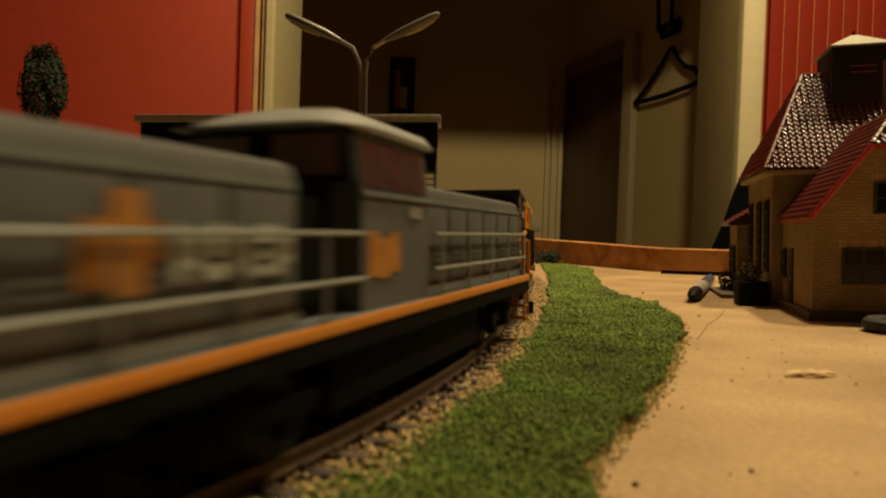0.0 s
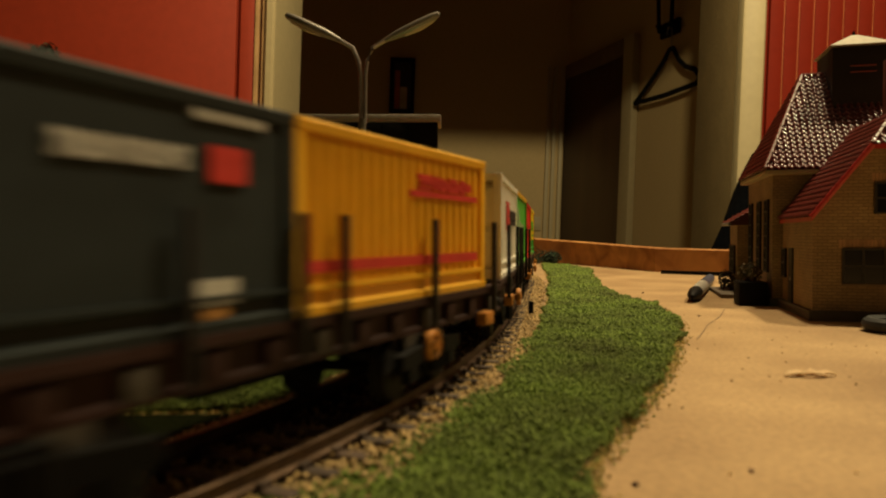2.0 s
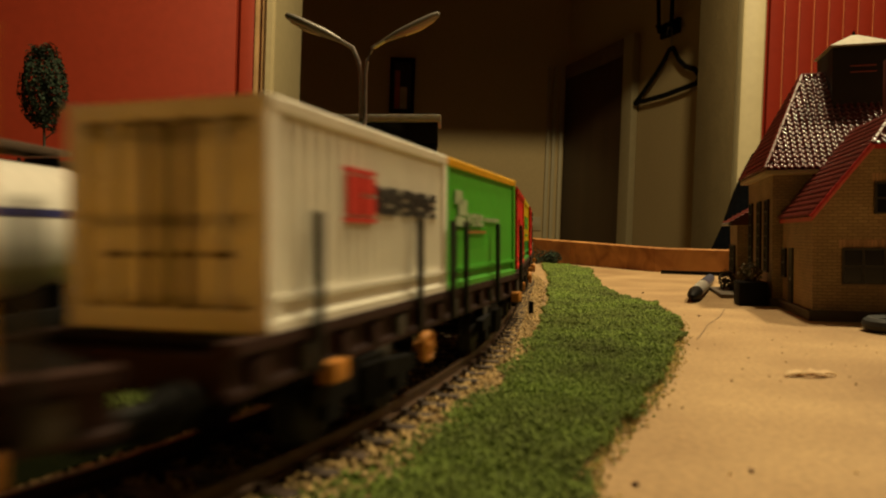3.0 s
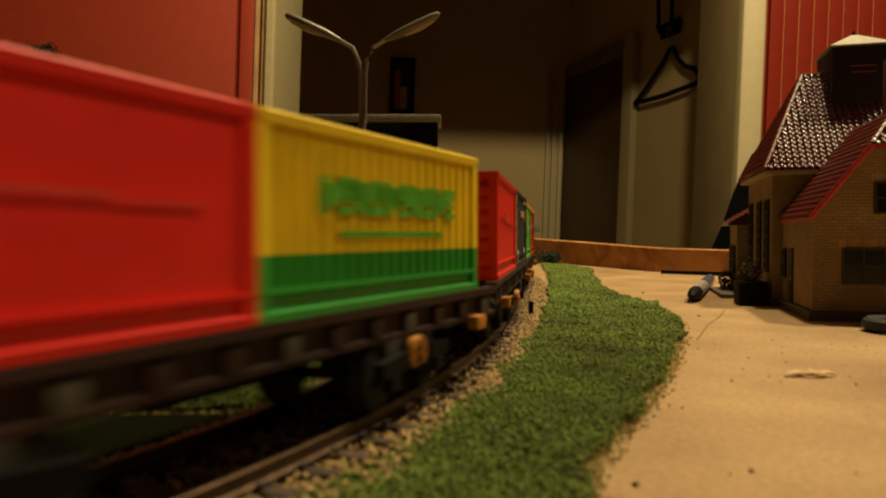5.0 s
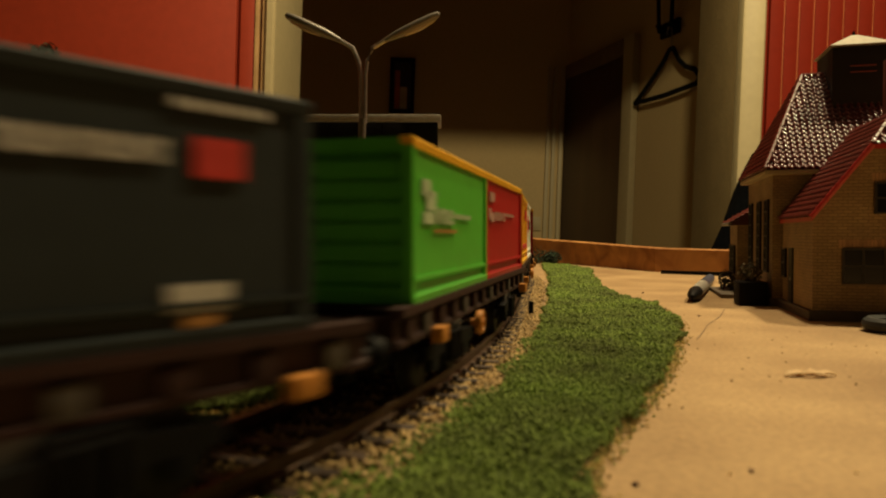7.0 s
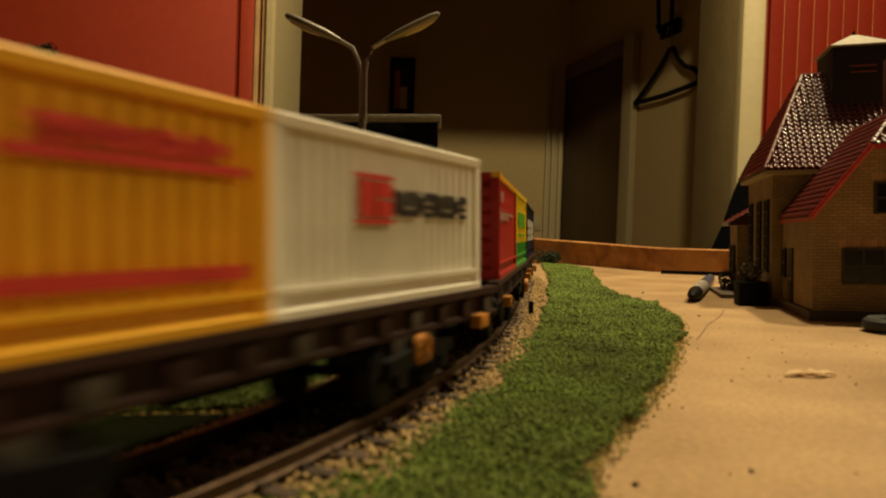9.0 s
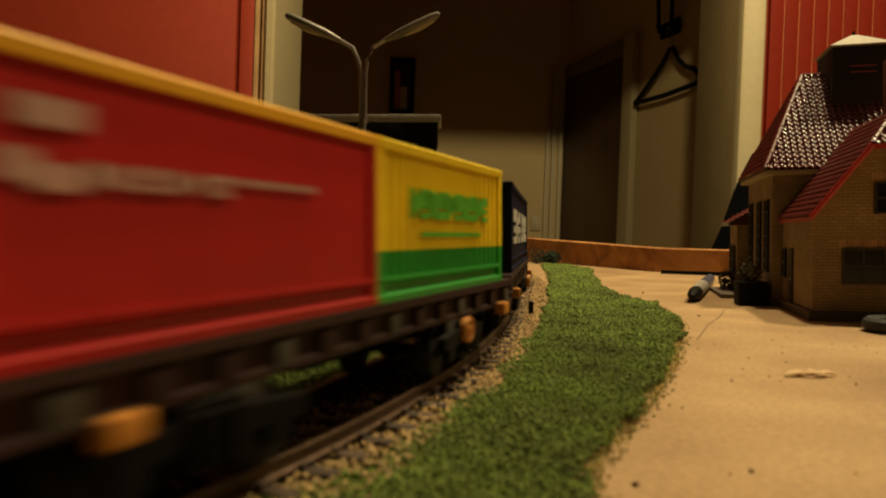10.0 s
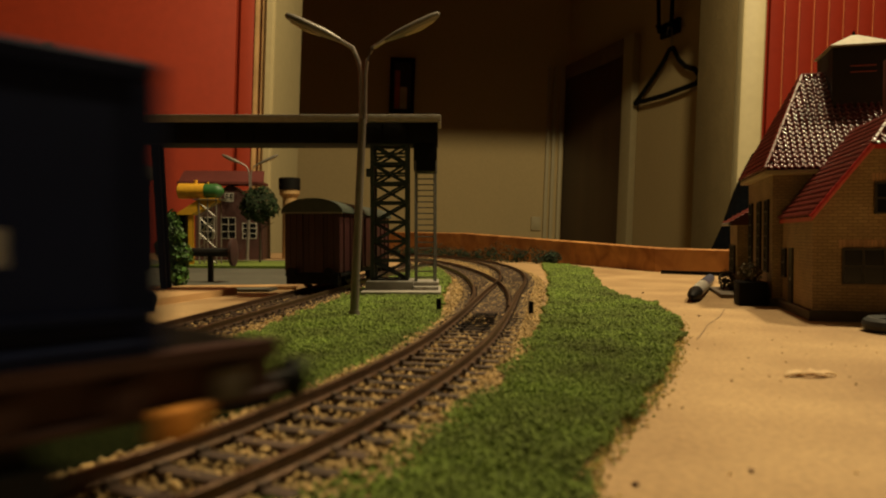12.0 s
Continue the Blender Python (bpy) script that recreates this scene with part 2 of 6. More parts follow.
TILT = Matrix.Translation((-0.008, 0, EYE)) @ Matrix.Rotation(radians(2.0), 4, "Y") @ Matrix.Translation((0, 0, -EYE))  # the board stands two degrees out of level to the room
SLANT = math.degrees(math.atan2(0.407, 1.37))
# colour of the unseen room walls, dark to keep fill light low
LOW_BOUNCE = mat("low_bounce_wall", (0.11, 0.08, 0.058), 0.8, var=0.1, scale=60, bump=0.03, big=2)
UPRIGHT = Matrix(((1, 0, 0, 0), (0, 0, 1, 0), (0, 1, 0, 0), (0, 0, 0, 1)))


def room():
    wy, back = 1.5, 1.737
    lo, hi = -1.1, 1.9
    def wall(name, dims, material, label="", category="wall", m=None):
        bm = bmesh.new()
        add_box(bm, *dims)
        return solo(name, bm, material, label or "plain painted room wall", category, "structure", m=TILT @ (m or Matrix.Identity(4)))
    # room walls, floor and ceiling are out of view; their dark tone limits bounce
    wall("wall_left", (-2.3, -2.2, -2.6, wy, lo, hi), LOW_BOUNCE, "unseen room wall, darkened to hold back bounce")
    wall("wall_right", (1.7, 1.8, -2.6, wy, lo, hi), LOW_BOUNCE, "unseen room wall, darkened to hold back bounce")
    wall("wall_back", (-2.3, 1.8, -2.7, -2.6, lo, hi), LOW_BOUNCE, "unseen room wall, darkened to hold back bounce")
    wall("floor", (-2.3, 1.8, -2.7, 1.737, lo - 0.06, lo), mat("floor_wood", (0.09, 0.055, 0.034), 0.5), "unseen brown room floor, darkened to hold back bounce", "floor")
    # hall ceiling and floor, unseen: added pale as reflectors that brighten the hall
    wall("hall_ceiling", (-2.3, 1.8, 1.7375, 3.4, hi, hi + 0.06), mat("bounce_white", (0.84, 0.80, 0.72), 0.8, var=0.08), "unseen hall ceiling, made pale to bounce light", "ceiling")
    wall("hall_floor", (-2.3, 1.8, 1.7375, 3.4, lo - 0.06, lo), mat("bounce_wood", (0.62, 0.46, 0.29), 0.5, var=0.2), "unseen wooden hall floor, made pale to bounce light", "floor")
    wall("ceiling", (-2.3, 1.8, -2.7, 1.737, hi, hi + 0.06), mat("low_bounce_ceiling", (0.12, 0.10, 0.08), 0.8, var=0.1, scale=60, big=2), "unseen ceiling, darkened to hold back bounce", "ceiling")
    # wall with the doorway
    wall("wall_front_left", (-2.2, -0.3755, wy, back, lo, hi), REDWALL, "deep red painted wall beside the doorway")
    wall("wall_front_right", (0.6605, 1.7, wy, back, lo, hi), REDBOARD_DIMMED, "red panelled wall beside the doorway")
    wall("wall_front_top", (-0.375, 0.660, wy, back, 0.93, hi), REDWALL, "red wall over the doorway")
    for x0, x1 in ((-2.19, -1.18), (-1.176, -0.437), (-0.428, -0.398)):
        bm = bmesh.new()
        add_box(bm, x0, x1, wy - 0.012, wy - 0.001, lo, hi - 0.01, bevel=0.002)
        solo("wall_panel", bm, REDWALL, "smooth glossy deep red wall panel", "wall panel", "structure", m=TILT)
    x = 0.672
    while x < 1.62:
        w = 0.0285
        bm = bmesh.new()
        add_box(bm, x, x + w, wy - 0.012, wy - 0.001, lo, hi - 0.01, bevel=0.003)
        solo("wall_board", bm, REDBOARD_DIMMED, "narrow red tongue-and-groove wall board", "wall board", "structure", "red wall boards", m=TILT)
        bm = bmesh.new()
        add_box(bm, x + w + 0.0003, x + w + 0.0019, wy - 0.010, wy - 0.001, lo, hi - 0.01)
        solo("wall_bead", bm, mat("bead_red", (0.46, 0.13, 0.045), 0.4, var=0.1), "fine paler bead between the red boards", "wall bead", "structure", "beads of the red wall", m=TILT)
        x += w + 0.0022
    # door frame with deep reveals
    door = thing("door_frame", TILT @ pose(0, wy, 0), "cream painted wooden door frame round an open doorway", "door frame", kind="structure")
    d = back - wy
    bm = bmesh.new()
    prism(bm, [(-0.375, -0.02), (-0.37, -0.026), (-0.359, -0.026), (-0.356, -0.021), (-0.353, -0.021), (-0.352, -0.015), (-0.352, d), (-0.375, d)], lo, 0.93, UPRIGHT)
    part("jamb", bm, CREAM, door)
    bm = bmesh.new()
    prism(bm, [(0.660, -0.02), (0.655, -0.026), (0.630, -0.026), (0.622, -0.021), (0.613, -0.021), (0.611, -0.015), (0.611, 0.004), (0.660, 0.004)], lo, 0.93, UPRIGHT)
    part("jamb", bm, CREAM, door)
    # right reveal: its shade is put into a darker colour than the jambs
    box_part("reveal", (0.612, 0.660, 0.0041, d, lo, 0.93), mat("reveal_shaded", (0.26, 0.19, 0.085), 0.7, var=0.1, scale=100), door, "beige reveal, darkened in colour for its shade", 0.002)
    box_part("head", (-0.352, 0.611, -0.02, d, 0.868, 0.93), CREAM, door, bevel=0.003)
    for x0, x1 in ((-0.3965, -0.388), (-0.3815, -0.3765)):
        box_part("edging", (x0, x1, -0.016, -0.001, lo, hi - 0.01), mat("pale_edge", (0.60, 0.36, 0.16), 0.5), door, bevel=0.001)
    # the hall behind
    wall("wall_hall_far", (-2.3, 0.56, 3.17, 3.25, lo, hi), HALLWALL, "olive beige hall wall")
    wall("wall_hall_left", (-2.4, -2.3, back, 3.25, lo, hi), HALLWALL)
    slant = Matrix.Translation((0.543, 3.17, 0)) @ Matrix.Rotation(radians(SLANT), 4, "Z")
    wall("wall_hall_right", (0.0, 0.08, -1.49, 0.06, lo, hi), HALLWALL, "beige hall wall with coat hooks", m=slant)
    leaf = thing("door_leaf", TILT @ slant, "dark brown flush wooden door in the hall", "door", kind="structure")
    bm = bmesh.new()
    add_box(bm, -0.022, -0.002, -0.50, -0.012, lo, 0.735, bevel=0.003)
    part("panel", bm, wood_mat("dark_door", (0.05, 0.026, 0.012), (0.085, 0.045, 0.02), 6, (1, 1, 0.12), 0.45), leaf)
    box_part("frame_post", (-0.030, -0.002, -0.575, -0.505, lo, 0.80), CREAM, leaf, bevel=0.004)
    box_part("frame_head", (-0.026, -0.002, -0.504, -0.012, 0.738, 0.80), mat("dim_wood", (0.20, 0.13, 0.07), 0.5), leaf, bevel=0.003)
    for k, x in enumerate((0.448, 0.474, 0.505)):
        bm = bmesh.new()
        add_box(bm, x, x + 0.016, 3.150, 3.169, lo, 0.80, bevel=0.004)
        solo("trim", bm, CREAM, "slim cream painted upright trim in the hall", "trim", "structure", m=TILT)


room()


def coat_hanger():
    h = thing("coat_hanger", TILT @ pose(0.738, 2.42, 0.512, 0, 0, SLANT) @ Matrix.Diagonal((0.67, 0.67, 0.86, 1)), "black plastic coat hanger hanging from a hook", "coat hanger")
    bm = bmesh.new()
    def bar(pts):
        q = []
        for a, b in zip(pts, pts[1:]):
            q += [Vector(a).lerp(Vector(b), k / 4) for k in range(4)]
        tube(bm, q + [Vector(pts[-1])], 0.0105, 8)
    bar([(0, 0.27, 0.030), (0, 0.20, 0.062), (0, 0.09, 0.118), (0, 0.02, 0.158), (0, -0.035, 0.200), (0, -0.065, 0.200), (0, -0.12, 0.145), (0, -0.17, 0.112), (0, -0.25, 0.088), (0, -0.28, 0.060), (0, -0.27, 0.035)])
    bar([(0, 0.27, 0.030), (0, 0, 0.026), (0, -0.27, 0.035)])
    part("frame", bm, BLACK, h)
    bm = bmesh.new()
    tube(bm, [(0, -0.05, 0.195), (0, -0.05, 0.27)] + [(0, -0.028 - 0.022 * math.cos(a), 0.27 + 0.022 * math.sin(a)) for a in (0.5, 1.1, 1.7, 2.3, 2.9, 3.5)], 0.004, 8)
    part("hook", bm, CHROME, h, "bright metal hook")
    r = thing("coat_hook", TILT @ pose(0.742, 2.425, 0.755, 0, 0, SLANT), "dark coat hook with hanging straps on the wall", "coat hook")
    box_part("plate", (0, 0.014, -0.06, 0.045, -0.02, 0.03), BLACK, r, bevel=0.004)
    bm = bmesh.new()
    tube(bm, [(0, 0, 0), (-0.03, 0, -0.01), (-0.04, 0, 0.015)], 0.006)
    part("peg", bm, BLACK, r)
    for y, z in ((-0.04, 0.3), (0.03, 0.3)):
        bm = bmesh.new()
        tube(bm, [(-0.012, y, 0.0), (-0.015, y * 1.2, 0.12), (-0.012, y, z)], 0.007)
        part("strap", bm, BLACK, r)


coat_hanger()


def wall_frame():
    f = thing("picture_frame", TILT @ pose(-0.195, 3.167, 0.69) @ Matrix.Scale(1.1, 4), "small picture in a dark frame on the hall wall", "picture frame")
    for n, d in (("rail", (-0.05, 0.05, -0.02, 0, 0.095, 0.11)), ("rail", (-0.05, 0.05, -0.02, 0, -0.11, -0.095)), ("stile", (-0.05, -0.035, -0.02, 0, -0.095, 0.095)), ("stile", (0.035, 0.05, -0.02, 0, -0.095, 0.095))):
        box_part(n, d, BLACK, f, bevel=0.002)
    box_part("backing", (-0.035, 0.035, -0.006, 0, -0.095, 0.095), mat("dark_print", (0.03, 0.02, 0.018), 0.4), f)
    box_part("patch", (-0.030, -0.010, -0.009, -0.006, -0.093, 0.06), mat("print_red", (0.5, 0.12, 0.05), 0.5), f)
    box_part("patch", (-0.008, 0.02, -0.009, -0.006, -0.093, -0.005), mat("print_pale", (0.55, 0.42, 0.25), 0.5), f)
    s = thing("wall_socket", TILT @ pose(0.418, 3.168, 0.103), "small cream wall switch", "wall switch")
    box_part("plate", (-0.022, 0.022, -0.012, 0, -0.03, 0.03), CREAM, s, bevel=0.003)
    box_part("rocker", (-0.012, 0.012, -0.016, -0.012, -0.018, 0.018), CREAM, s, bevel=0.001)


wall_frame()


def dark_coat():
    bm = bmesh.new()
    rings = []
    for k in range(13):
        q = k / 8 if k < 9 else 1 + (k - 8) * 1.06
        w = 0.012 + 0.075 * min(q, 1.3) ** 0.8
        cx = 0.483 - 0.030 * min(q, 1.2)
        z = 0.16 - 0.24 * q
        rings.append([Vector((cx + w * math.cos(a) * (1 + 0.06 * math.sin(5 * a + k)), 1.06 + 0.05 * math.sin(a) * (1 + 0.1 * math.sin(3 * a)), max(z, -1.10))) for a in np.linspace(0, math.tau, 20, endpoint=False)])
    loft(bm, rings)
    solo("draped_coat", bm, mat("dark_cloth", (0.003, 0.0035, 0.0045), 1.0, spec=0.05, var=0.3, scale=120, bump=0.4), "dark blue-black coat draped over a stand behind the board", "coat")


dark_coat()

# ---- the board and its edge ----


def layout_board():
    bm = bmesh.new()
    slab(bm, [(-1.95, -0.20), (-0.14, -0.20), (-0.10, -0.03), (0.75, -0.03), (0.75, 0.50), (0.30, 0.60), (0.19, 0.70), (0.155, 0.87), (0.02, 1.10), (-0.2, 1.42), (-1.95, 1.42)], -0.016, 0.0)
    solo("ground", bm, BOARD, "bare pale brown wooden layout board with dust and stains", "board", "structure")
    for x, y in ((-1.8, -0.12), (0.6, 0.05), (0.6, 0.4), (-1.8, 1.3)):
        bm = bmesh.new()
        add_box(bm, x - 0.03, x + 0.03, y - 0.03, y + 0.03, -1.0, -0.016)
        solo("board_leg", bm, wood_mat("raw_wood", (0.36, 0.20, 0.08), (0.55, 0.33, 0.14), 25, (1, 1, 0.1)), "raw wooden leg under the layout board", "leg", "structure", "board legs")
    plank = wood_mat("edge_plank", (0.27, 0.10, 0.026), (0.56, 0.26, 0.075), 34, (1, 1, 1.3), 0.7)
    ends = [((0.42, 0.545), 0.021), ((0.2575, 0.612), 0.0215), ((0.2005, 0.672), 0.0225), ((0.152, 0.855), 0.0275), ((0.03, 1.06), 0.038), ((-0.13, 1.31), 0.042)]
    for (a, za), (b, zb) in zip(ends, ends[1:]):
        bm = bmesh.new()
        a3, b3 = Vector((*a, 0)), Vector((*b, 0))
        d = (b3 - a3).normalized()
        nrm = Vector((d.y, -d.x, 0)) * 0.012
        if nrm.y < 0:
            nrm = -nrm
        rings = []
        for k in range(41):
            q = a3.lerp(b3, (k + 0.02) / 40.05)
            z = za + (zb - za) * k / 40 + 0.00022 * math.sin(k * 2.3) + 0.00028 * noise.noise(Vector((k * 1.7, za * 900, 2)))
            rings.append([q, q + Vector((0, 0, z - 0.0008)), q + nrm * 0.1 + Vector((0, 0, z)), q + nrm + Vector((0, 0, z)), q + nrm])
        loft(bm, rings)
        solo("edge_plank", bm, plank, "rough orange-brown wooden edge plank round the board", "plank", "structure", "edge planks")


layout_board()

# ---- grass, ballast, tracks ----
GRASS_A = [(0.138, 0.8), (0.1427, 0.689), (0.12, 0.575), (0.1015, 0.46), (0.0958, 0.387), (0.0998, 0.354), (0.0996, 0.3187), (0.0909, 0.2726), (0.0755, 0.2276), (0.0619, 0.1909), (0.0478, 0.158), (0.038, 0.137), (0.0285, 0.1175), (0.0225, 0.1055), (0.0177, 0.0894), (0.012, 0.06), (-0.03, 0.045), (-0.026, 0.08), (-0.0145, 0.0935), (-0.0073, 0.108), (0.0016, 0.1285), (0.0108, 0.158), (0.0172, 0.1866), (0.0242, 0.2158), (0.0348, 0.2557), (0.0507, 0.3395), (0.0765, 0.5048), (0.092, 0.62), (0.108, 0.77), (0.118, 0.84)]
GRASS_B = [(-0.001, 0.40), (-0.001, 0.2635), (-0.005, 0.2223), (-0.0235, 0.1568), (-0.034, 0.136), (-0.062, 0.131), (-0.0785, 0.134), (-0.074, 0.16), (-0.070, 0.2113), (-0.0625, 0.25), (-0.056, 0.336), (-0.047, 0.46), (-0.040, 0.62), (-0.030, 0.76), (0.0, 0.70), (0.006, 0.52)]
FRINGE = mat("sandy_fringe", (0.46, 0.33, 0.09), 0.9, var=0.3, scale=700, bump=0.2, island=0.5)


def patch(name, poly, count, seed, label):
    rng = np.random.default_rng(seed)
    p = np.array(poly)
    lo, hi = p.min(0), p.max(0)
    q = lo + rng.random((count * 7, 2)) * (hi - lo)
    # denser where the camera is near, so that the turf stays closed
    d = np.hypot(q[:, 0], q[:, 1])
    q = q[rng.random(len(q)) < np.clip(0.16 / d, 0.12, 1) ** 1.2]
    edge = np.array([noise.noise(Vector((x * 120, y * 120, seed))) for x, y in q]) * 0.005
    q2 = q + edge[:, None] * np.array([1, 0.4])
    ok = inside(q2, poly)
    q = q[ok][:count]
    d = np.hypot(q[:, 0], q[:, 1])
    hump = np.array([noise.noise(Vector((x * 60, y * 60, 3))) for x, y in q])
    size = (0.00030 + 0.00026 * rng.random(len(q))) * np.clip(d / 0.2, 0.9, 2.2)
    z = 0.0011 + 0.0007 * (hump + 0.5) + 0.0010 * rng.random(len(q)) ** 2
    crumbs(name, np.stack([q[:, 0], q[:, 1], z], 1), size, GRASS, label, "grass", seed, 0.9)
    # the turf sheet stays a little inside the ragged edge of the grains
    c = len(poly)
    ring = []
    for k in range(c):
        p0, p1, p2 = Vector(poly[k - 1]), Vector(poly[k]), Vector(poly[(k + 1) % c])
        d = (p2 - p0).normalized()
        n = Vector((d.y, -d.x))
        if not inside(np.array([p1 + n * 0.002]), poly)[0]:
            n = -n
        ring.append(p1 + n * 0.0028)
    bm = bmesh.new()
    slab(bm, [(q.x, q.y) for q in ring], -0.001, 0.0011)
    solo("turf", bm, TURF, "dark green turf under the scatter grass", "turf", "stuff")
    # sandy and green strays along the border
    pts = []
    for k in range(c):
        a, b = Vector(poly[k]), Vector(poly[(k + 1) % c])
        m = int((b - a).length * 9000 * min(1.5, 0.2 / max(0.08, a.length)))
        for _ in range(m):
            q = a.lerp(b, rng.random())
            pts.append((q.x + rng.normal(0, 0.0013), q.y + rng.normal(0, 0.0013), 0.0002 + 0.0005 * rng.random()))
    pts = np.array(pts)
    half = len(pts) * 4 // 5
    rng.shuffle(pts)
    crumbs("fringe", pts[:half], 0.00020 + 0.00022 * rng.random(half), FRINGE, "sandy yellow crumbs along the grass border", "crumbs", seed + 50)
    crumbs("grass", pts[half:], 0.00022 + 0.00025 * rng.random(len(pts) - half), GRASS, "loose green scatter along the grass border", "grass", seed + 60)


patch("grass", GRASS_A, 95000, 5, "coarse dark green scatter grass beside the track")
patch("grass", GRASS_B, 50000, 6, "green scatter grass between the two tracks")


def left_turf():
    bm = bmesh.new()
    # left turf: near-black, so that little light bounces onto the container ends
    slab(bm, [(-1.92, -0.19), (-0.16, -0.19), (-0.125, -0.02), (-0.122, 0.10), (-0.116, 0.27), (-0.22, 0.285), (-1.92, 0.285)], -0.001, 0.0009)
    # slab beside the main track: the train's shadow, put into the turf colour
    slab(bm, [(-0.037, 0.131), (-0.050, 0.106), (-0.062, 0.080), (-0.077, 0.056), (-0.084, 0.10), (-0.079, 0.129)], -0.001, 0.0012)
    solo("turf", bm, mat("shaded_turf", (0.010, 0.013, 0.004), 1.0, spec=0.02, var=0.4, scale=900, bump=0.8, big=30), "green turf by the siding, coloured near-black for shade", "turf", "stuff")


left_turf()


def rail_part(track, pts, offset_name="rail"):
    """A rail swept along points: foot, web and head."""
    prof = [(-0.0010, -0.0026), (0.0010, -0.0026), (0.0010, -0.0022), (0.0003, -0.0019), (0.0003, -0.0008), (0.0005, -0.0006), (0.0005, -0.0001), (0.0003, 0), (-0.0003, 0), (-0.0005, -0.0001), (-0.0005, -0.0006), (-0.0003, -0.0008), (-0.0003, -0.0019), (-0.0010, -0.0022)]
    rings = []
    for k, q in enumerate(pts):
        d = (pts[min(k + 1, len(pts) - 1)] - pts[max(k - 1, 0)]).normalized()
        n = Vector((d.y, -d.x, 0))
        rings.append([q + n * a + Vector((0, 0, RAILTOP + b)) for a, b in prof])
    bm = bmesh.new()
    loft(bm, rings)
    return part("rail", bm, RAIL, track, smooth=0)


def sleeper_mesh():
    bm = bmesh.new()
    add_box(bm, -0.015, 0.015, -0.0014, 0.0014, 0.0006, 0.0029, bevel=0.0003)
    for x in (-0.0088, 0.0088):
        add_box(bm, x - 0.0018, x - 0.0008, -0.001, 0.001, 0.0028, 0.0036)
        add_box(bm, x + 0.0008, x + 0.0018, -0.001, 0.001, 0.0028, 0.0036)
    return mesh_of("sleeper", bm, SLEEPER)


SLEEPER_MESH = sleeper_mesh()


def lay_track(path, s0, s1, label, bed=True, seed=1):
    """path(s): place and heading."""
    track = thing("track", Matrix.Identity(4), label, "railway track", kind="structure")
    k = int((s1 - s0) / 0.008) + 1
    ss = np.linspace(s0, s1, k)
    for side in (-0.0088, 0.0088):
        pts = []
        for s in ss:
            q, h = path(s)
            pts.append(q + Vector((math.cos(h), -math.sin(h), 0)) * side)
        rail_part(track, pts)
    rng = random.Random(seed)
    s = s0
    while s < s1:
        q, h = path(s)
        share("sleeper", SLEEPER_MESH, track, Matrix.Translation((q.x, q.y, 0)) @ Matrix.Rotation(-h + rng.uniform(-0.03, 0.03), 4, "Z"))
        s += 0.0078
    return track


def main_path(s):
    return on_line(s), heading(s)


def siding_path(s):
    a, b = Vector((-0.0915, 0.16, 0)), Vector((-0.071, 0.355, 0))
    d = (b - a).normalized()
    return a + d * s, math.atan2(d.x, d.y)


def branch_path(s):
    """The inner leg of the turnout, curving off to the left."""
    q, k = on_line(0.215), 0.0
    h = heading(0.215)
    while k < s:
        st = min(0.01, s - k)
        h = float(np.interp(k + st / 2, [0, 0.1, 0.2, 0.35, 0.6, 0.9], [0.165, 0.085, 0.0, -0.085, -0.20, -0.35]))
        q = q + Vector((math.sin(h), math.cos(h), 0)) * st
        k += st
    return q, h


lay_track(main_path, -0.30, 1.35, "curved model railway track with rusty rails on ballast", seed=1)
lay_track(branch_path, 0.06, 0.72, "inner turnout track curving away behind the tower", seed=2)
lay_track(siding_path, -0.13, 0.62, "straight siding track with dark sleepers on ballast", seed=3)


def ballast(path, s0, s1, count, seed, half=0.021):
    rng = np.random.default_rng(seed)
    s = s0 + (s1 - s0) * rng.random(count * 2)
    near = np.abs(s - 0.06)
    s = s[rng.random(len(s)) < np.clip(0.25 / (near + 0.12), 0.15, 1)][:count]
    side = rng.normal(0, 0.5, len(s)).clip(-1, 1)
    side = np.where(rng.random(len(s)) < 0.6, rng.uniform(-1, 1, len(s)), np.sign(side) * (0.6 + 0.45 * rng.random(len(s))))
    pts = []
    for k in range(len(s)):
        q, h = path(float(s[k]))
        o = side[k] * half
        z = 0.0022 - 0.0014 * max(0, abs(side[k]) - 0.7) / 0.35 + rng.uniform(-0.0004, 0.0006)
        pts.append((q.x + math.cos(h) * o, q.y - math.sin(h) * o, z))
    crumbs("ballast", np.array(pts), 0.00034 + 0.00042 * rng.random(len(s)) ** 2, STONE, "grey and tan ballast stones round the sleepers", "ballast", seed)
    # bed
    bm = bmesh.new()
    k = int((s1 - s0) / 0.01) + 1
    rings = []
    for v in np.linspace(s0, s1, k):
        q, h = path(float(v))
        n = Vector((math.cos(h), -math.sin(h), 0))
        w = half * (1.08 + 0.05 * math.sin(v * 90) + 0.04 * math.sin(v * 231))
        rings.append([q + n * a + Vector((0, 0, z)) for a, z in ((-w, -0.001), (-w, 0.0006), (-half * 0.75, 0.0016 + 0.0003 * math.sin(v * 170)), (half * 0.75, 0.0016 + 0.0003 * math.sin(v * 140)), (w, 0.0006), (w, -0.001))])
    loft(bm, rings)
    solo("ballast_bed", bm, GRIT, "brown ballast bed under the track", "ballast", "stuff")


ballast(main_path, -0.22, 1.3, 40000, 11)
ballast(siding_path, -0.13, 0.6, 14000, 12)
ballast(branch_path, 0.06, 0.70, 9000, 13)


# ---- things on the board ----


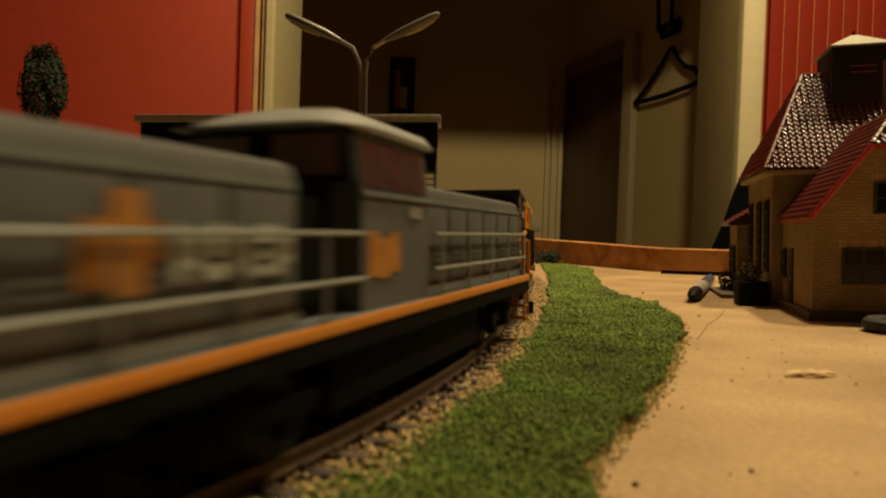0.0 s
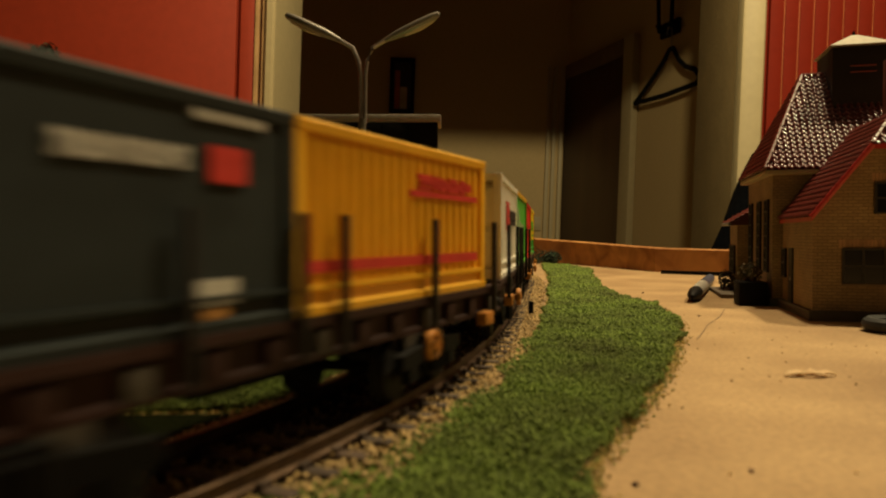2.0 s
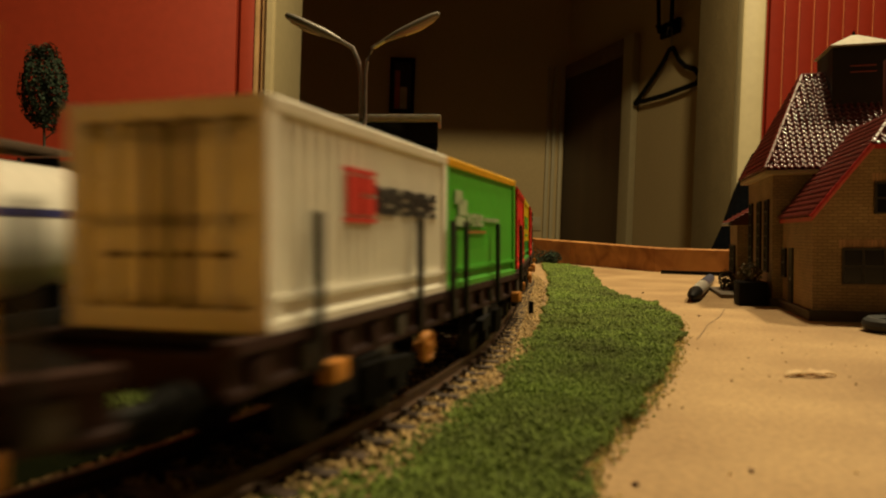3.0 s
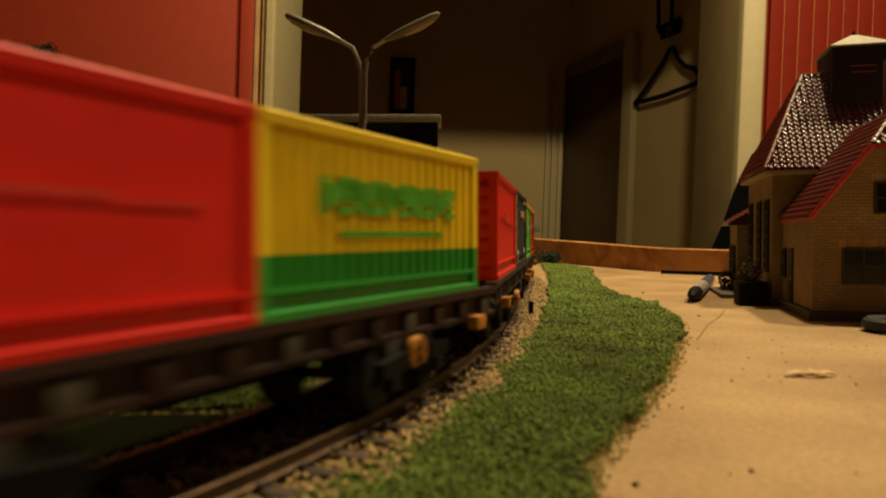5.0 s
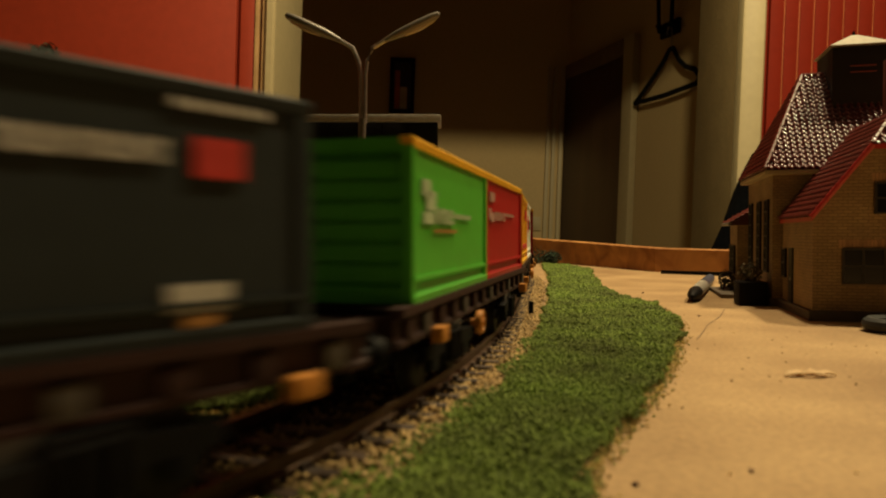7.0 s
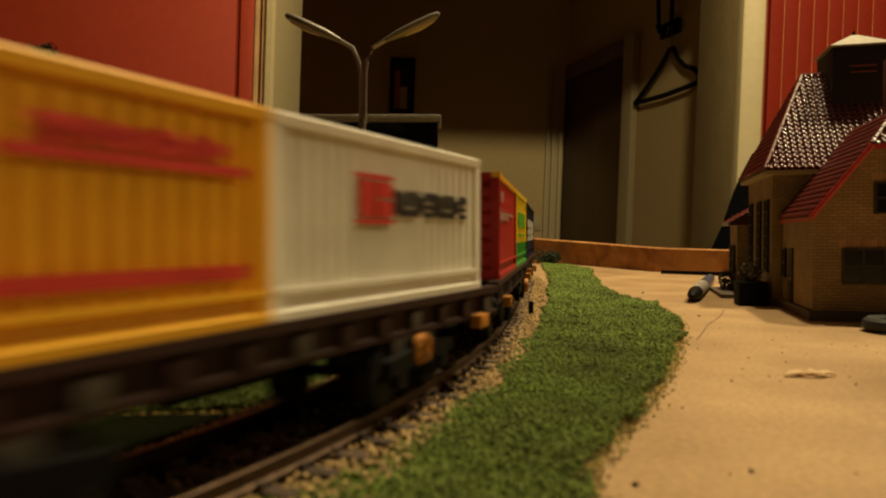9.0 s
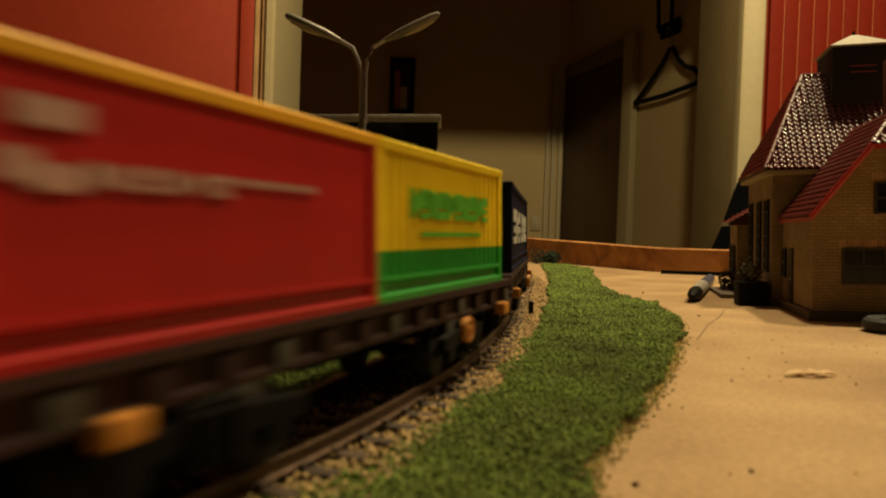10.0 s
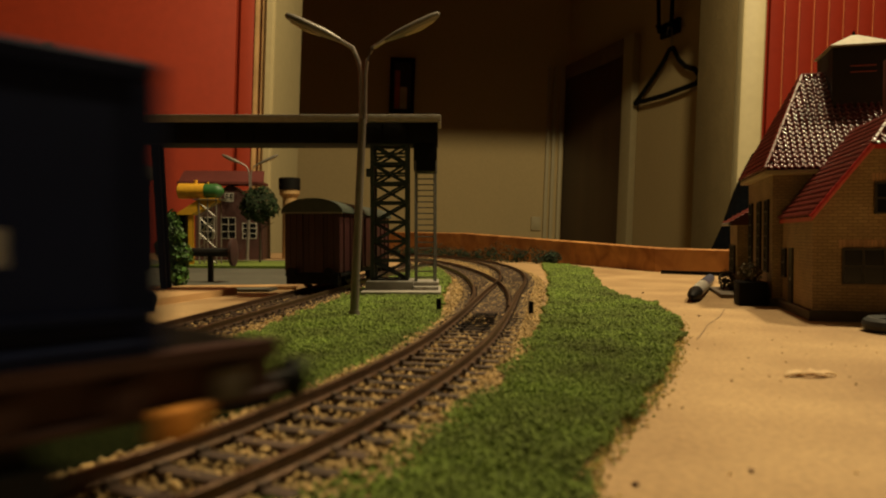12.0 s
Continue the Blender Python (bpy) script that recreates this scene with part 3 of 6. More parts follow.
def lamp_post(m, label):
    """A street lamp with two arms."""
    t = thing("street_lamp", m, label, "street lamp", "street lamps")
    bm = bmesh.new()
    tube(bm, [(0, 0, 0), (0, 0, 0.0032)], [0.0026, 0.0023], 12)
    part("base", bm, GREYPOST, t)
    bm = bmesh.new()
    tube(bm, [(0, 0, 0.003), (0.0017, 0, 0.04), (0.0038, 0, 0.084)], [0.0019, 0.0018, 0.0016], 12)
    part("mast", bm, GREYPOST, t)
    for sx, cx in ((-1, 0.0031), (1, 0.0048)):
        bm = bmesh.new()
        pts = [(cx, 0, 0.082), (cx + sx * 0.0002, 0, 0.103), (cx + sx * 0.001, 0, 0.1085), (cx + sx * 0.0035, 0, 0.1140), (cx + sx * 0.0085, 0, 0.1170)]
        tube(bm, pts, 0.00085, 8)
        part("arm", bm, CHROME, t)
        bm = bmesh.new()
        d = Vector((sx * 0.88, 0, 0.42 if sx > 0 else 0.40)).normalized()
        st = Vector(pts[-1])
        rings = []
        up = Vector((-d.z * sx, 0, d.x * sx))
        for q, w, h in ((0, 0.0008, 0.0008), (0.003, 0.0016, 0.0013), (0.007, 0.0022, 0.0018), (0.016, 0.0024, 0.0019), (0.023, 0.0022, 0.0017), (0.0255, 0.0016, 0.0012), (0.0262, 0.0006, 0.0005)):
            c = st + d * q
            rings.append([c + Vector((0, 1, 0)) * (w * math.cos(a)) + up * (h * math.sin(a)) for a in np.linspace(0, math.tau, 14, endpoint=False)])
        loft(bm, rings)
        head = part("lamp_head", bm, GREYPOST, t)
        bm = bmesh.new()
        c0, c1 = st + d * 0.009 - up * 0.0012, st + d * 0.023 - up * 0.0011
        tube(bm, [c0, c0.lerp(c1, 0.5) - up * 0.0004, c1], [0.0011, 0.0014, 0.0010], 8)
        part("lens", bm, mat("lamp_lens", (0.5, 0.4, 0.28), 0.3, var=0.1), head, "dull unlit lens")
    return t


lamp_post(pose(-0.0357, 0.286, 0.001) @ Matrix.Diagonal((0.93, 0.93, 0.948, 1)), "grey metal street lamp with two arms on the grass")
lamp_post(pose(-0.268, 0.975, 0.0, 0, 0, 6) @ Matrix.Scale(1.13, 4), "distant grey street lamp with two arms")

TOWERCOL = mat("tower_steel", (0.030, 0.050, 0.056), 0.45, var=0.25, scale=300, bump=0.1)
DECK = mat("grey_deck", (0.36, 0.33, 0.29), 0.7, var=0.2, scale=300, bump=0.2)


def gantry():
    """A coaling gantry: bridge beam, lattice tower with ladder and cabin, and a far leg."""
    t = thing("gantry_bridge", pose(0, 0.41, 0), "dark steel gantry bridge on a lattice tower with ladder", "gantry")
    box_part("foot_slab", (-0.0445, -0.0012, -0.028, 0.022, 0.0, 0.0038), DECK, t, "pale grey concrete slab", 0.0003)
    box_part("plinth", (-0.0432, -0.0165, -0.014, 0.020, 0.0038, 0.0085), mat("plinth_grey", (0.26, 0.24, 0.21), 0.7), t, "", 0.0004)
    box_part("step", (-0.0163, -0.0025, -0.016, 0.018, 0.0038, 0.0058), DECK, t, "", 0.0003)
    box_part("step", (-0.0163, -0.0025, -0.010, 0.018, 0.0059, 0.0080), DECK, t, "", 0.0003)
    x0, x1, y0, y1 = -0.0405, -0.0207, -0.001, 0.016
    z0, z1 = 0.0085, 0.0866
    for x in (x0, x1):
        for y in (y0, y1):
            box_part("column", (x - 0.0011, x + 0.0011, y - 0.0011, y + 0.0011, z0, z1), TOWERCOL, t)
    n = 7
    h = (z1 - z0) / n
    for k in range(n + 1):
        z = z0 + k * h
        for y in (y0, y1):
            box_part("brace", (x0, x1, y - 0.0006, y + 0.0006, z - 0.0008, z + 0.0008), TOWERCOL, t)
        for x in (x0, x1):
            box_part("brace", (x - 0.0006, x + 0.0006, y0, y1, z - 0.0008, z + 0.0008), TOWERCOL, t)
        if k < n:
            for y in (y0, y1):
                for a, b in ((x0, x1), (x1, x0)):
                    bm = bmesh.new()
                    tube(bm, [(a, y, z), (b, y, z + h)], 0.0007, 4)
                    part("diagonal", bm, TOWERCOL, t, smooth=0)
            for x in (x0, x1):
                for a, b in ((y0, y1), (y1, y0)):
                    bm = bmesh.new()
                    tube(bm, [(x, a, z), (x, b, z + h)], 0.0006, 4)
                    part("diagonal", bm, TOWERCOL, t, smooth=0)
    for k in (n - 1, n - 2):
        z = z0 + k * h + h / 2
        for y in (y0, y1):
            box_part("brace", (x0, x1, y - 0.0005, y + 0.0005, z - 0.0006, z + 0.0006), TOWERCOL, t)
    box_part("bracket", (x0 - 0.0035, x0 - 0.001, -0.002, 0.004, 0.068, 0.0725), TOWERCOL, t, "", 0.0003)
    # cabin by the tower head
    box_part("cabin", (-0.0168, -0.0035, -0.003, 0.018, 0.071, 0.0865), BLACK, t, "black box cabin", 0.0005)
    box_part("window_frame", (-0.0158, -0.006, -0.0036, -0.0031, 0.0935, 0.0942), DECK, t)
    # ladder
    part("ladder", ladder_mesh(), mat("ladder_grey", (0.20, 0.20, 0.19), 0.45, metal=0.3), t, "grey metal ladder")
    # bridge
    box_part("girder", (-0.172, -0.003, -0.004, 0.020, 0.0867, 0.0985), BLACK, t, "", 0.0004)
    for k in range(12):
        x = -0.168 + k * 0.0148
        box_part("stiffener", (x, x + 0.0009, -0.0047, -0.0041, 0.0875, 0.0978), BLACK, t)
    box_part("deck", (-0.1745, -0.0012, -0.0065, 0.0225, 0.0986, 0.1026), DECK, t, "weathered grey deck", 0.0004)
    # far leg
    for y in (0.003, 0.009):
        bm = bmesh.new()
        loft(bm, [[(a, y - 0.0012, z), (b, y - 0.0012, z), (b, y + 0.0012, z), (a, y + 0.0012, z)] for a, b, z in ((-0.1634, -0.1600, 0.0), (-0.1685, -0.1643, 0.0866))])
        part("leg", bm, BLACK, t)
    return t


def ladder_mesh():
    bm = bmesh.new()
    for x in (-0.0150, -0.0050):
        tube(bm, [(x, -0.0035, 0.0076), (x, -0.0005, 0.073)], 0.0006, 6)
    for x in (-0.0158, -0.0040):
        tube(bm, [(x, -0.0060, 0.0076), (x, -0.0050, 0.05), (x, -0.003, 0.077)], 0.00045, 6)
    for k in range(19):
        z = 0.0105 + k * 0.0033
        y = -0.0035 + 0.003 * (z - 0.0076) / 0.065
        tube(bm, [(-0.0150, y, z), (-0.0050, y, z)], 0.0004, 5)
    return bm


gantry()

# ---- the station building ----
HU, HV = Vector((0.968, -0.25, 0)), Vector((0.25, 0.968, 0))
HOUSE = Matrix(((HU.x, HV.x, 0, 0.1477), (HU.y, HV.y, 0, 0.2846), (0, 0, 1, 0), (0, 0, 0, 1)))
PALEBRICK = brick_mat("pale_brick", (0.41, 0.28, 0.14), (0.33, 0.22, 0.11), (0.19, 0.13, 0.07), 0.0036, 0.0013)
TILE = mat("red_roof_tile", (0.13, 0.019, 0.015), 0.33, var=0.2, scale=500, bump=0.06, objvar=0.18, coat=0.25, spec=0.6)
ROOFRED = mat("bright_red_verge", (0.50, 0.035, 0.03), 0.35, var=0.15)
EAVE = mat("cream_eave", (0.45, 0.36, 0.22), 0.55, var=0.15)


def tile_mesh():
    """A pantile: a wave across, thicker at the lower lip."""
    bm = bmesh.new()
    w, l = 0.00305, 0.0037
    rings = []
    for y, up in ((0, 0.00105), (0.0006, 0.00115), (l, 0.0002)):
        top = [(w * (k / 6), y, up + 0.00062 * math.sin(math.pi * 2 * k / 6)) for k in range(7)]
        bot = [(x, yy, z - 0.0008 if y < 0.001 else z - 0.0005) for x, yy, z in top[::-1]]
        rings.append([Vector(v) for v in top + bot])
    loft(bm, rings)
    return mesh_of("tile", bm, TILE, 50)


TILE_MESH = tile_mesh()


def tiled(parent, origin, along, up, outline, seed=0):
    """Tiles over a roof plane: along and up are its axes, the outline is in these axes, in metres."""
    along, up = Vector(along).normalized(), Vector(up).normalized()
    nrm = along.cross(up)
    rng = random.Random(seed)
    us, vs = [q[0] for q in outline], [q[1] for q in outline]
    v = min(vs)
    while v < max(vs) - 0.001:
        u = min(us)
        while u < max(us):
            c = np.array([[u + 0.0015, v + 0.0016]])
            if inside(c, outline)[0]:
                o = Vector(origin) + along * u + up * v + nrm * rng.uniform(0, 0.00012)
                share("tile", TILE_MESH, parent, Matrix(((along.x, up.x, nrm.x, o.x), (along.y, up.y, nrm.y, o.y), (along.z, up.z, nrm.z, o.z), (0, 0, 0, 1))))
            u += 0.0030
        v += 0.0031


def window_unit(parent, corner, right, w, h, cols, rows, frame_mat, depth=0.0012):
    """A window set on a wall: frame bars and glass; right: the way along the wall."""
    right = Vector(right)
    out = Vector((right.y, -right.x, 0))
    m = Matrix(((right.x, -out.x, 0, corner[0]), (right.y, -out.y, 0, corner[1]), (0, 0, 1, corner[2]), (0, 0, 0, 1)))
    win = box_part("window", (0, w, -0.0001, 0.0012, 0, h), glass_mat(), parent, "dark window", m=m)
    b = 0.0007
    bars = [(0, w, 0, b), (0, w, h - b, h)] + [(k * w / cols - (b / 2 if 0 < k < cols else (0 if k == 0 else b)), k * w / cols + (b / 2 if 0 < k < cols else (b if k == 0 else 0)), b, h - b) for k in range(cols + 1)] + [(b, w - b, k * h / rows - b / 2, k * h / rows + b / 2) for k in range(1, rows)]
    for x0, x1, z0, z1 in bars:
        box_part("frame_bar", (x0, x1, -0.0006, -0.0001, z0, z1), frame_mat, win)
    return win


def station():
    h = thing("station_house", HOUSE, "model station house of pale brick with red tiled roofs", "house")
    dark = mat("dark_frame", (0.03, 0.025, 0.02), 0.5)
    # front block
    bm = bmesh.new()
    prism(bm, [(0, 0.003), (0.062, 0.003), (0.062, 0.042), (0.0415, 0.0687), (0.0205, 0.0687), (0, 0.042)], 0, 0.056)
    w = part("wall", bm, PALEBRICK, h, smooth=0)
    box_uv(w)
    # middle block
    bm = bmesh.new()
    add_box(bm, -0.004, 0.075, 0.060, 0.130, 0.003, 0.0643)
    w = part("wall", bm, PALEBRICK, h, smooth=0)
    box_uv(w)
    # low block
    bm = bmesh.new()
    add_box(bm, -0.010, 0.05, 0.1305, 0.158, 0.003, 0.0418)
    w = part("wall", bm, PALEBRICK, h, smooth=0)
    box_uv(w)
    part_plinth = bmesh.new()
    add_box(part_plinth, -0.0016, 0.0635, -0.0016, 0.059, 0.0, 0.0042, bevel=0.0003)
    part("plinth", part_plinth, mat("dark_plinth", (0.10, 0.08, 0.06), 0.8), h)
    box_part("plinth", (-0.0052, 0.077, 0.0592, 0.1595, 0.0, 0.0040), mat("dark_plinth", (0.1, 0.08, 0.06)), h, bevel=0.0003)
    # front roof: two slopes with half hip
    e, ze, ridge, zr, over = -0.0008, 0.0415, 0.031, 0.0825, 0.0015
    for side in (0, 1):
        bm = bmesh.new()
        X = (lambda x: x) if not side else (lambda x: 0.062 - x)
        top = [(X(e), -over, ze), (X(0.0205), -over, 0.0695), (X(ridge), 0.010, zr), (X(ridge), 0.060, zr), (X(e), 0.060, ze)]
        rings = [[Vector(v) for v in top], [Vector(v) - Vector((0, 0, 0.0016)) for v in top]]
        loft(bm, rings)
        part("roof", bm, ROOFRED, h, smooth=0)
    bm = bmesh.new()
    tri = [(0.0205, -over, 0.0695), (0.0415, -over, 0.0695), (0.031, 0.010, zr)]
    loft(bm, [[Vector(v) for v in tri], [Vector(v) - Vector((0, 0, 0.0016)) for v in tri]])
    part("roof", bm, ROOFRED, h, smooth=0)
    L = math.hypot(ridge - e, zr - ze)
    tiled(h, (e, 0.060, ze + 0.0002), (0, -1, 0), (ridge - e, 0, zr - ze), [(0, 0), (0.0615, 0), (0.0615, L * 0.70), (0.0505, L), (0, L)], 3)
    tiled(h, (0.0205, -over, 0.0697), (1, 0, 0), (0, 0.0125, zr - 0.0695), [(0, 0), (0.021, 0), (0.0105, 0.018)], 4)
    # verge boards on the gable
    for side in (0, 1):
        bm = bmesh.new()
        X = (lambda x: x) if not side else (lambda x: 0.062 - x)
        tube(bm, [(X(e - 0.0004), -over - 0.0008, ze - 0.0002), (X(0.0205), -over - 0.0008, 0.0695)], 0.0011, 6)
        part("verge_board", bm, ROOFRED, h, "bright red verge board")
    # ridge caps along the half hip
    for a, b in (((0.0205, -over, 0.070), (0.031, 0.010, zr + 0.0006)), ((0.0415, -over, 0.070), (0.031, 0.010, zr + 0.0006))):
        n = 6
        for j in range(n):
            p, q = Vector(a).lerp(Vector(b), j / n), Vector(a).lerp(Vector(b), (j + 0.94) / n)
            bm = bmesh.new()
            tube(bm, [p, q], [0.0011, 0.0009], 8)
            part("ridge_tile", bm, TILE, h)
    # middle roof: hipped
    ex, ey0, ey1, ez = -0.008, 0.056, 0.134, 0.0655
    rx, ry, rz = 0.016, 0.095, 0.1165
    bm = bmesh.new()
    loft(bm, [[Vector(v) for v in ((ex, ey0, ez), (0.079, ey0, ez), (0.079, ey1, ez), (ex, ey1, ez))], [Vector(v) for v in ((rx, ry - 0.0005, rz), (0.062, ry - 0.0005, rz), (0.062, ry + 0.0005, rz), (rx, ry + 0.0005, rz))]])
    part("roof", bm, mat("roof_under", (0.09, 0.016, 0.013), 0.5), h, smooth=0)
    LB = math.hypot(ry - ey0, rz - ez)
    tiled(h, (ex, ey0, ez + 0.0003), (1, 0, 0), (0, ry - ey0, rz - ez), [(0.0005, 0), (0.087, 0), (0.070, LB), (rx - ex, LB)], 7)
    LL = math.hypot(rx - ex, rz - ez)
    tiled(h, (ex, ey1, ez + 0.0003), (0, -1, 0), (rx - ex, 0, rz - ez), [(0, 0), (ey1 - ey0, 0), (ey1 - ry, LL)], 8)
    for a in ((ex, ey0, ez), (ex, ey1, ez)):
        n = 14
        for j in range(n):
            p, q = Vector(a).lerp(Vector((rx, ry, rz)), j / n), Vector(a).lerp(Vector((rx, ry, rz)), (j + 0.95) / n)
            bm = bmesh.new()
            tube(bm, [p + Vector((0, 0, 0.0007)), q + Vector((0, 0, 0.0010))], [0.0013, 0.0010], 8)
            part("ridge_tile", bm, TILE, h)
    for j in range(14):
        bm = bmesh.new()
        tube(bm, [(rx + j * 0.0033, ry, rz + 0.0008), (rx + j * 0.0033 + 0.0031, ry, rz + 0.001)], [0.0013, 0.0011], 8)
        part("ridge_tile", bm, TILE, h)
    box_part("eave", (ex, 0.079, ey0, ey1, ez - 0.0022, ez - 0.0002), EAVE, h, "cream eave board", 0.0003)
    # low roof: lean-to
    bm = bmesh.new()
    prism(bm, [(-0.0135, 0.0410), (0.012, 0.0560), (0.05, 0.0560), (0.05, 0.042), (-0.0135, 0.0400)], 0.1303, 0.161)
    part("roof", bm, mat("roof_under", (0.09, 0.016, 0.013)), h, smooth=0)
    tiled(h, (-0.0135, 0.161, 0.0412), (0, -1, 0), (0.0255, 0, 0.015), [(0, 0), (0.0305, 0), (0.0305, 0.0296), (0, 0.0296)], 9)
    bm = bmesh.new()
    tube(bm, [(-0.0142, 0.161, 0.0408), (-0.0142, 0.1305, 0.0408)], 0.0009, 8)
    part("gutter", bm, mat("gutter_grey", (0.2, 0.19, 0.17), 0.4), h)
    # roof turret
    tur = box_part("turret", (0.0265, 0.0535, 0.080, 0.110, 0.085, 0.1275), mat("turret_dark", (0.012, 0.008, 0.007), 0.6, var=0.25), h, "dark brown roof turret", 0.0004)
    for z in (0.1145, 0.1175):
        box_part("louvre", (0.0345, 0.0460, 0.0792, 0.0799, z, z + 0.0005), mat("louvre_red", (0.30, 0.07, 0.05), 0.5), tur)
    bm = bmesh.new()
    loft(bm, [[Vector(v) for v in ((0.0252, 0.0790, 0.1278), (0.0543, 0.0790, 0.1278), (0.0543, 0.1110, 0.1278), (0.0252, 0.1110, 0.1278))], [Vector(v) for v in ((0.0252, 0.0790, 0.1284), (0.0543, 0.0790, 0.1284), (0.0543, 0.1110, 0.1284), (0.0252, 0.1110, 0.1284))], [Vector(v) for v in ((0.0385, 0.0935, 0.1363), (0.0415, 0.0935, 0.1363), (0.0415, 0.0965, 0.1363), (0.0385, 0.0965, 0.1363))]])
    part("turret_cap", bm, mat("cap_cream", (0.46, 0.42, 0.33), 0.6, var=0.2), tur, "pale pyramid cap")
    bm = bmesh.new()
    tube(bm, [(0.040, 0.095, 0.1360), (0.040, 0.095, 0.1385)], [0.0009, 0.0006], 8)
    part("finial", bm, BLACK, tur)
    ch = box_part("chimney", (0.0335, 0.042, 0.022, 0.030, 0.072, 0.1085), mat("chimney_red", (0.12, 0.03, 0.025), 0.6), h, "dark red chimney", 0.0003)
    # windows and doors
    window_unit(h, (0.0105, -0.0007, 0.0149), (1, 0, 0), 0.030, 0.0142, 4, 2, dark)
    window_unit(h, (0.0218, -0.0007, 0.0425), (1, 0, 0), 0.019, 0.0125, 3, 2, dark)
    for z0, x0, x1 in ((0.0293, 0.0095, 0.0415), (0.0553, 0.021, 0.0415)):
        x = x0
        while x < x1:
            box_part("brick", (x, x + 0.0009, -0.0003, 0.0006, z0, z0 + 0.0032), mat("soldier_brick", (0.42, 0.24, 0.13), 0.6, objvar=0.2), h)
            x += 0.00125
    left = Vector((0, -1, 0))
    window_unit(h, (-0.0007, 0.0535, 0.0148), left, 0.0068, 0.0135, 2, 2, dark)
    d = box_part("door", (-0.0008, 0.0004, 0.0335, 0.0405, 0.003, 0.0285), mat("green_door", (0.02, 0.022, 0.018), 0.5), h, "dark narrow door")
    box_part("handle", (-0.0014, -0.0008, 0.0350, 0.0354, 0.014, 0.0155), CHROME, d)
    for b in (0.076, 0.097, 0.122):
        window_unit(h, (-0.0047, b, 0.0160), left, 0.0088, 0.036, 2, 6, dark)
    for b in (0.140, 0.147, 0.154):
        window_unit(h, (-0.0107, b, 0.0120), left, 0.0042, 0.0165, 1, 2, dark)
    # platform edge and steps
    box_part("platform", (-0.022, -0.0055, 0.100, 0.162, 0.0, 0.0022), mat("paving_grey", (0.2, 0.16, 0.12), 0.8, var=0.25), h, "low grey paved edge", 0.0003)


station()


def clump(bm, centre, size, count, seed, leaf=0.0012, squash=(1, 1, 1), hollow=0.55):
    """Many small bent leaves over a rounded body."""
    rng = random.Random(seed)
    for _ in range(count):
        v = Vector((rng.gauss(0, 1), rng.gauss(0, 1), rng.gauss(0, 1))).normalized()
        r = size * (hollow + (1 - hollow) * rng.random() ** 0.5) * (1 + 0.10 * math.sin(7 * v.x + 3 * v.z + seed) + 0.08 * math.sin(11 * v.y))
        q = Vector(centre) + Vector((v.x * r * squash[0], v.y * r * squash[1], v.z * r * squash[2]))
        n = (v + Vector((rng.uniform(-0.7, 0.7), rng.uniform(-0.7, 0.7), rng.uniform(-0.4, 0.9)))).normalized()
        a = n.orthogonal().normalized()
        a.rotate(Matrix.Rotation(rng.random() * 6.28, 3, n))
        b = n.cross(a)
        s = leaf * rng.uniform(0.6, 1.4)
        vs = [bm.verts.new(q + a * s), bm.verts.new(q + b * s * 0.6 + n * s * 0.35), bm.verts.new(q - a * s), bm.verts.new(q - b * s * 0.6 + n * s * 0.3)]
        bm.faces.new((vs[0], vs[1], vs[2]))
        bm.faces.new((vs[0], vs[2], vs[3]))


def tree(m, height, trunk, radius, squash, leafmat, label, seed, count=2200, leaf=0.0016):
    t = thing("tree", m, label, "tree")
    bm = bmesh.new()
    top = height - radius * squash * 0.6
    tube(bm, [(0, 0, 0), (0.0004, 0, trunk * 0.5), (0, 0, trunk), (0.0003, 0.0002, top)], [0.0016, 0.0013, 0.0011, 0.0004], 8)
    for k in range(7):
        a = k * 2.4
        z = trunk + (top - trunk) * k / 8
        tube(bm, [(0, 0, z), (math.cos(a) * radius * 0.4, math.sin(a) * radius * 0.4, z + radius * 0.3), (math.cos(a) * radius * 0.75, math.sin(a) * radius * 0.75, z + radius * 0.45)], [0.0007, 0.0005, 0.0002], 5)
    part("trunk", bm, BARK, t)
    bm = bmesh.new()
    clump(bm, (0, 0, height - radius * squash), radius, count, seed, leaf, (1, 1, squash), 0.7)
    part("crown", bm, leafmat, t, smooth=0)
    return t


tree(pose(-0.335, 0.60, 0.0), 0.194, 0.115, 0.0166, 2.1, DARKLEAF, "slim dark green egg-shaped model tree", 21, 4200)
tree(pose(-0.2055, 0.80, 0.0), 0.0880, 0.04, 0.0205, 0.95, LEAF, "round green model tree with short trunk", 22, 3000)


def bush(name, m, radius, squash, count, leafmat, label, seed, leaf=0.0016):
    bm = bmesh.new()
    clump(bm, (0, 0, radius * squash * 0.85), radius, count, seed, leaf, (1, 1, squash), 0.35)
    return solo(name, bm, leafmat, label, "bush", m=m, smooth=0)


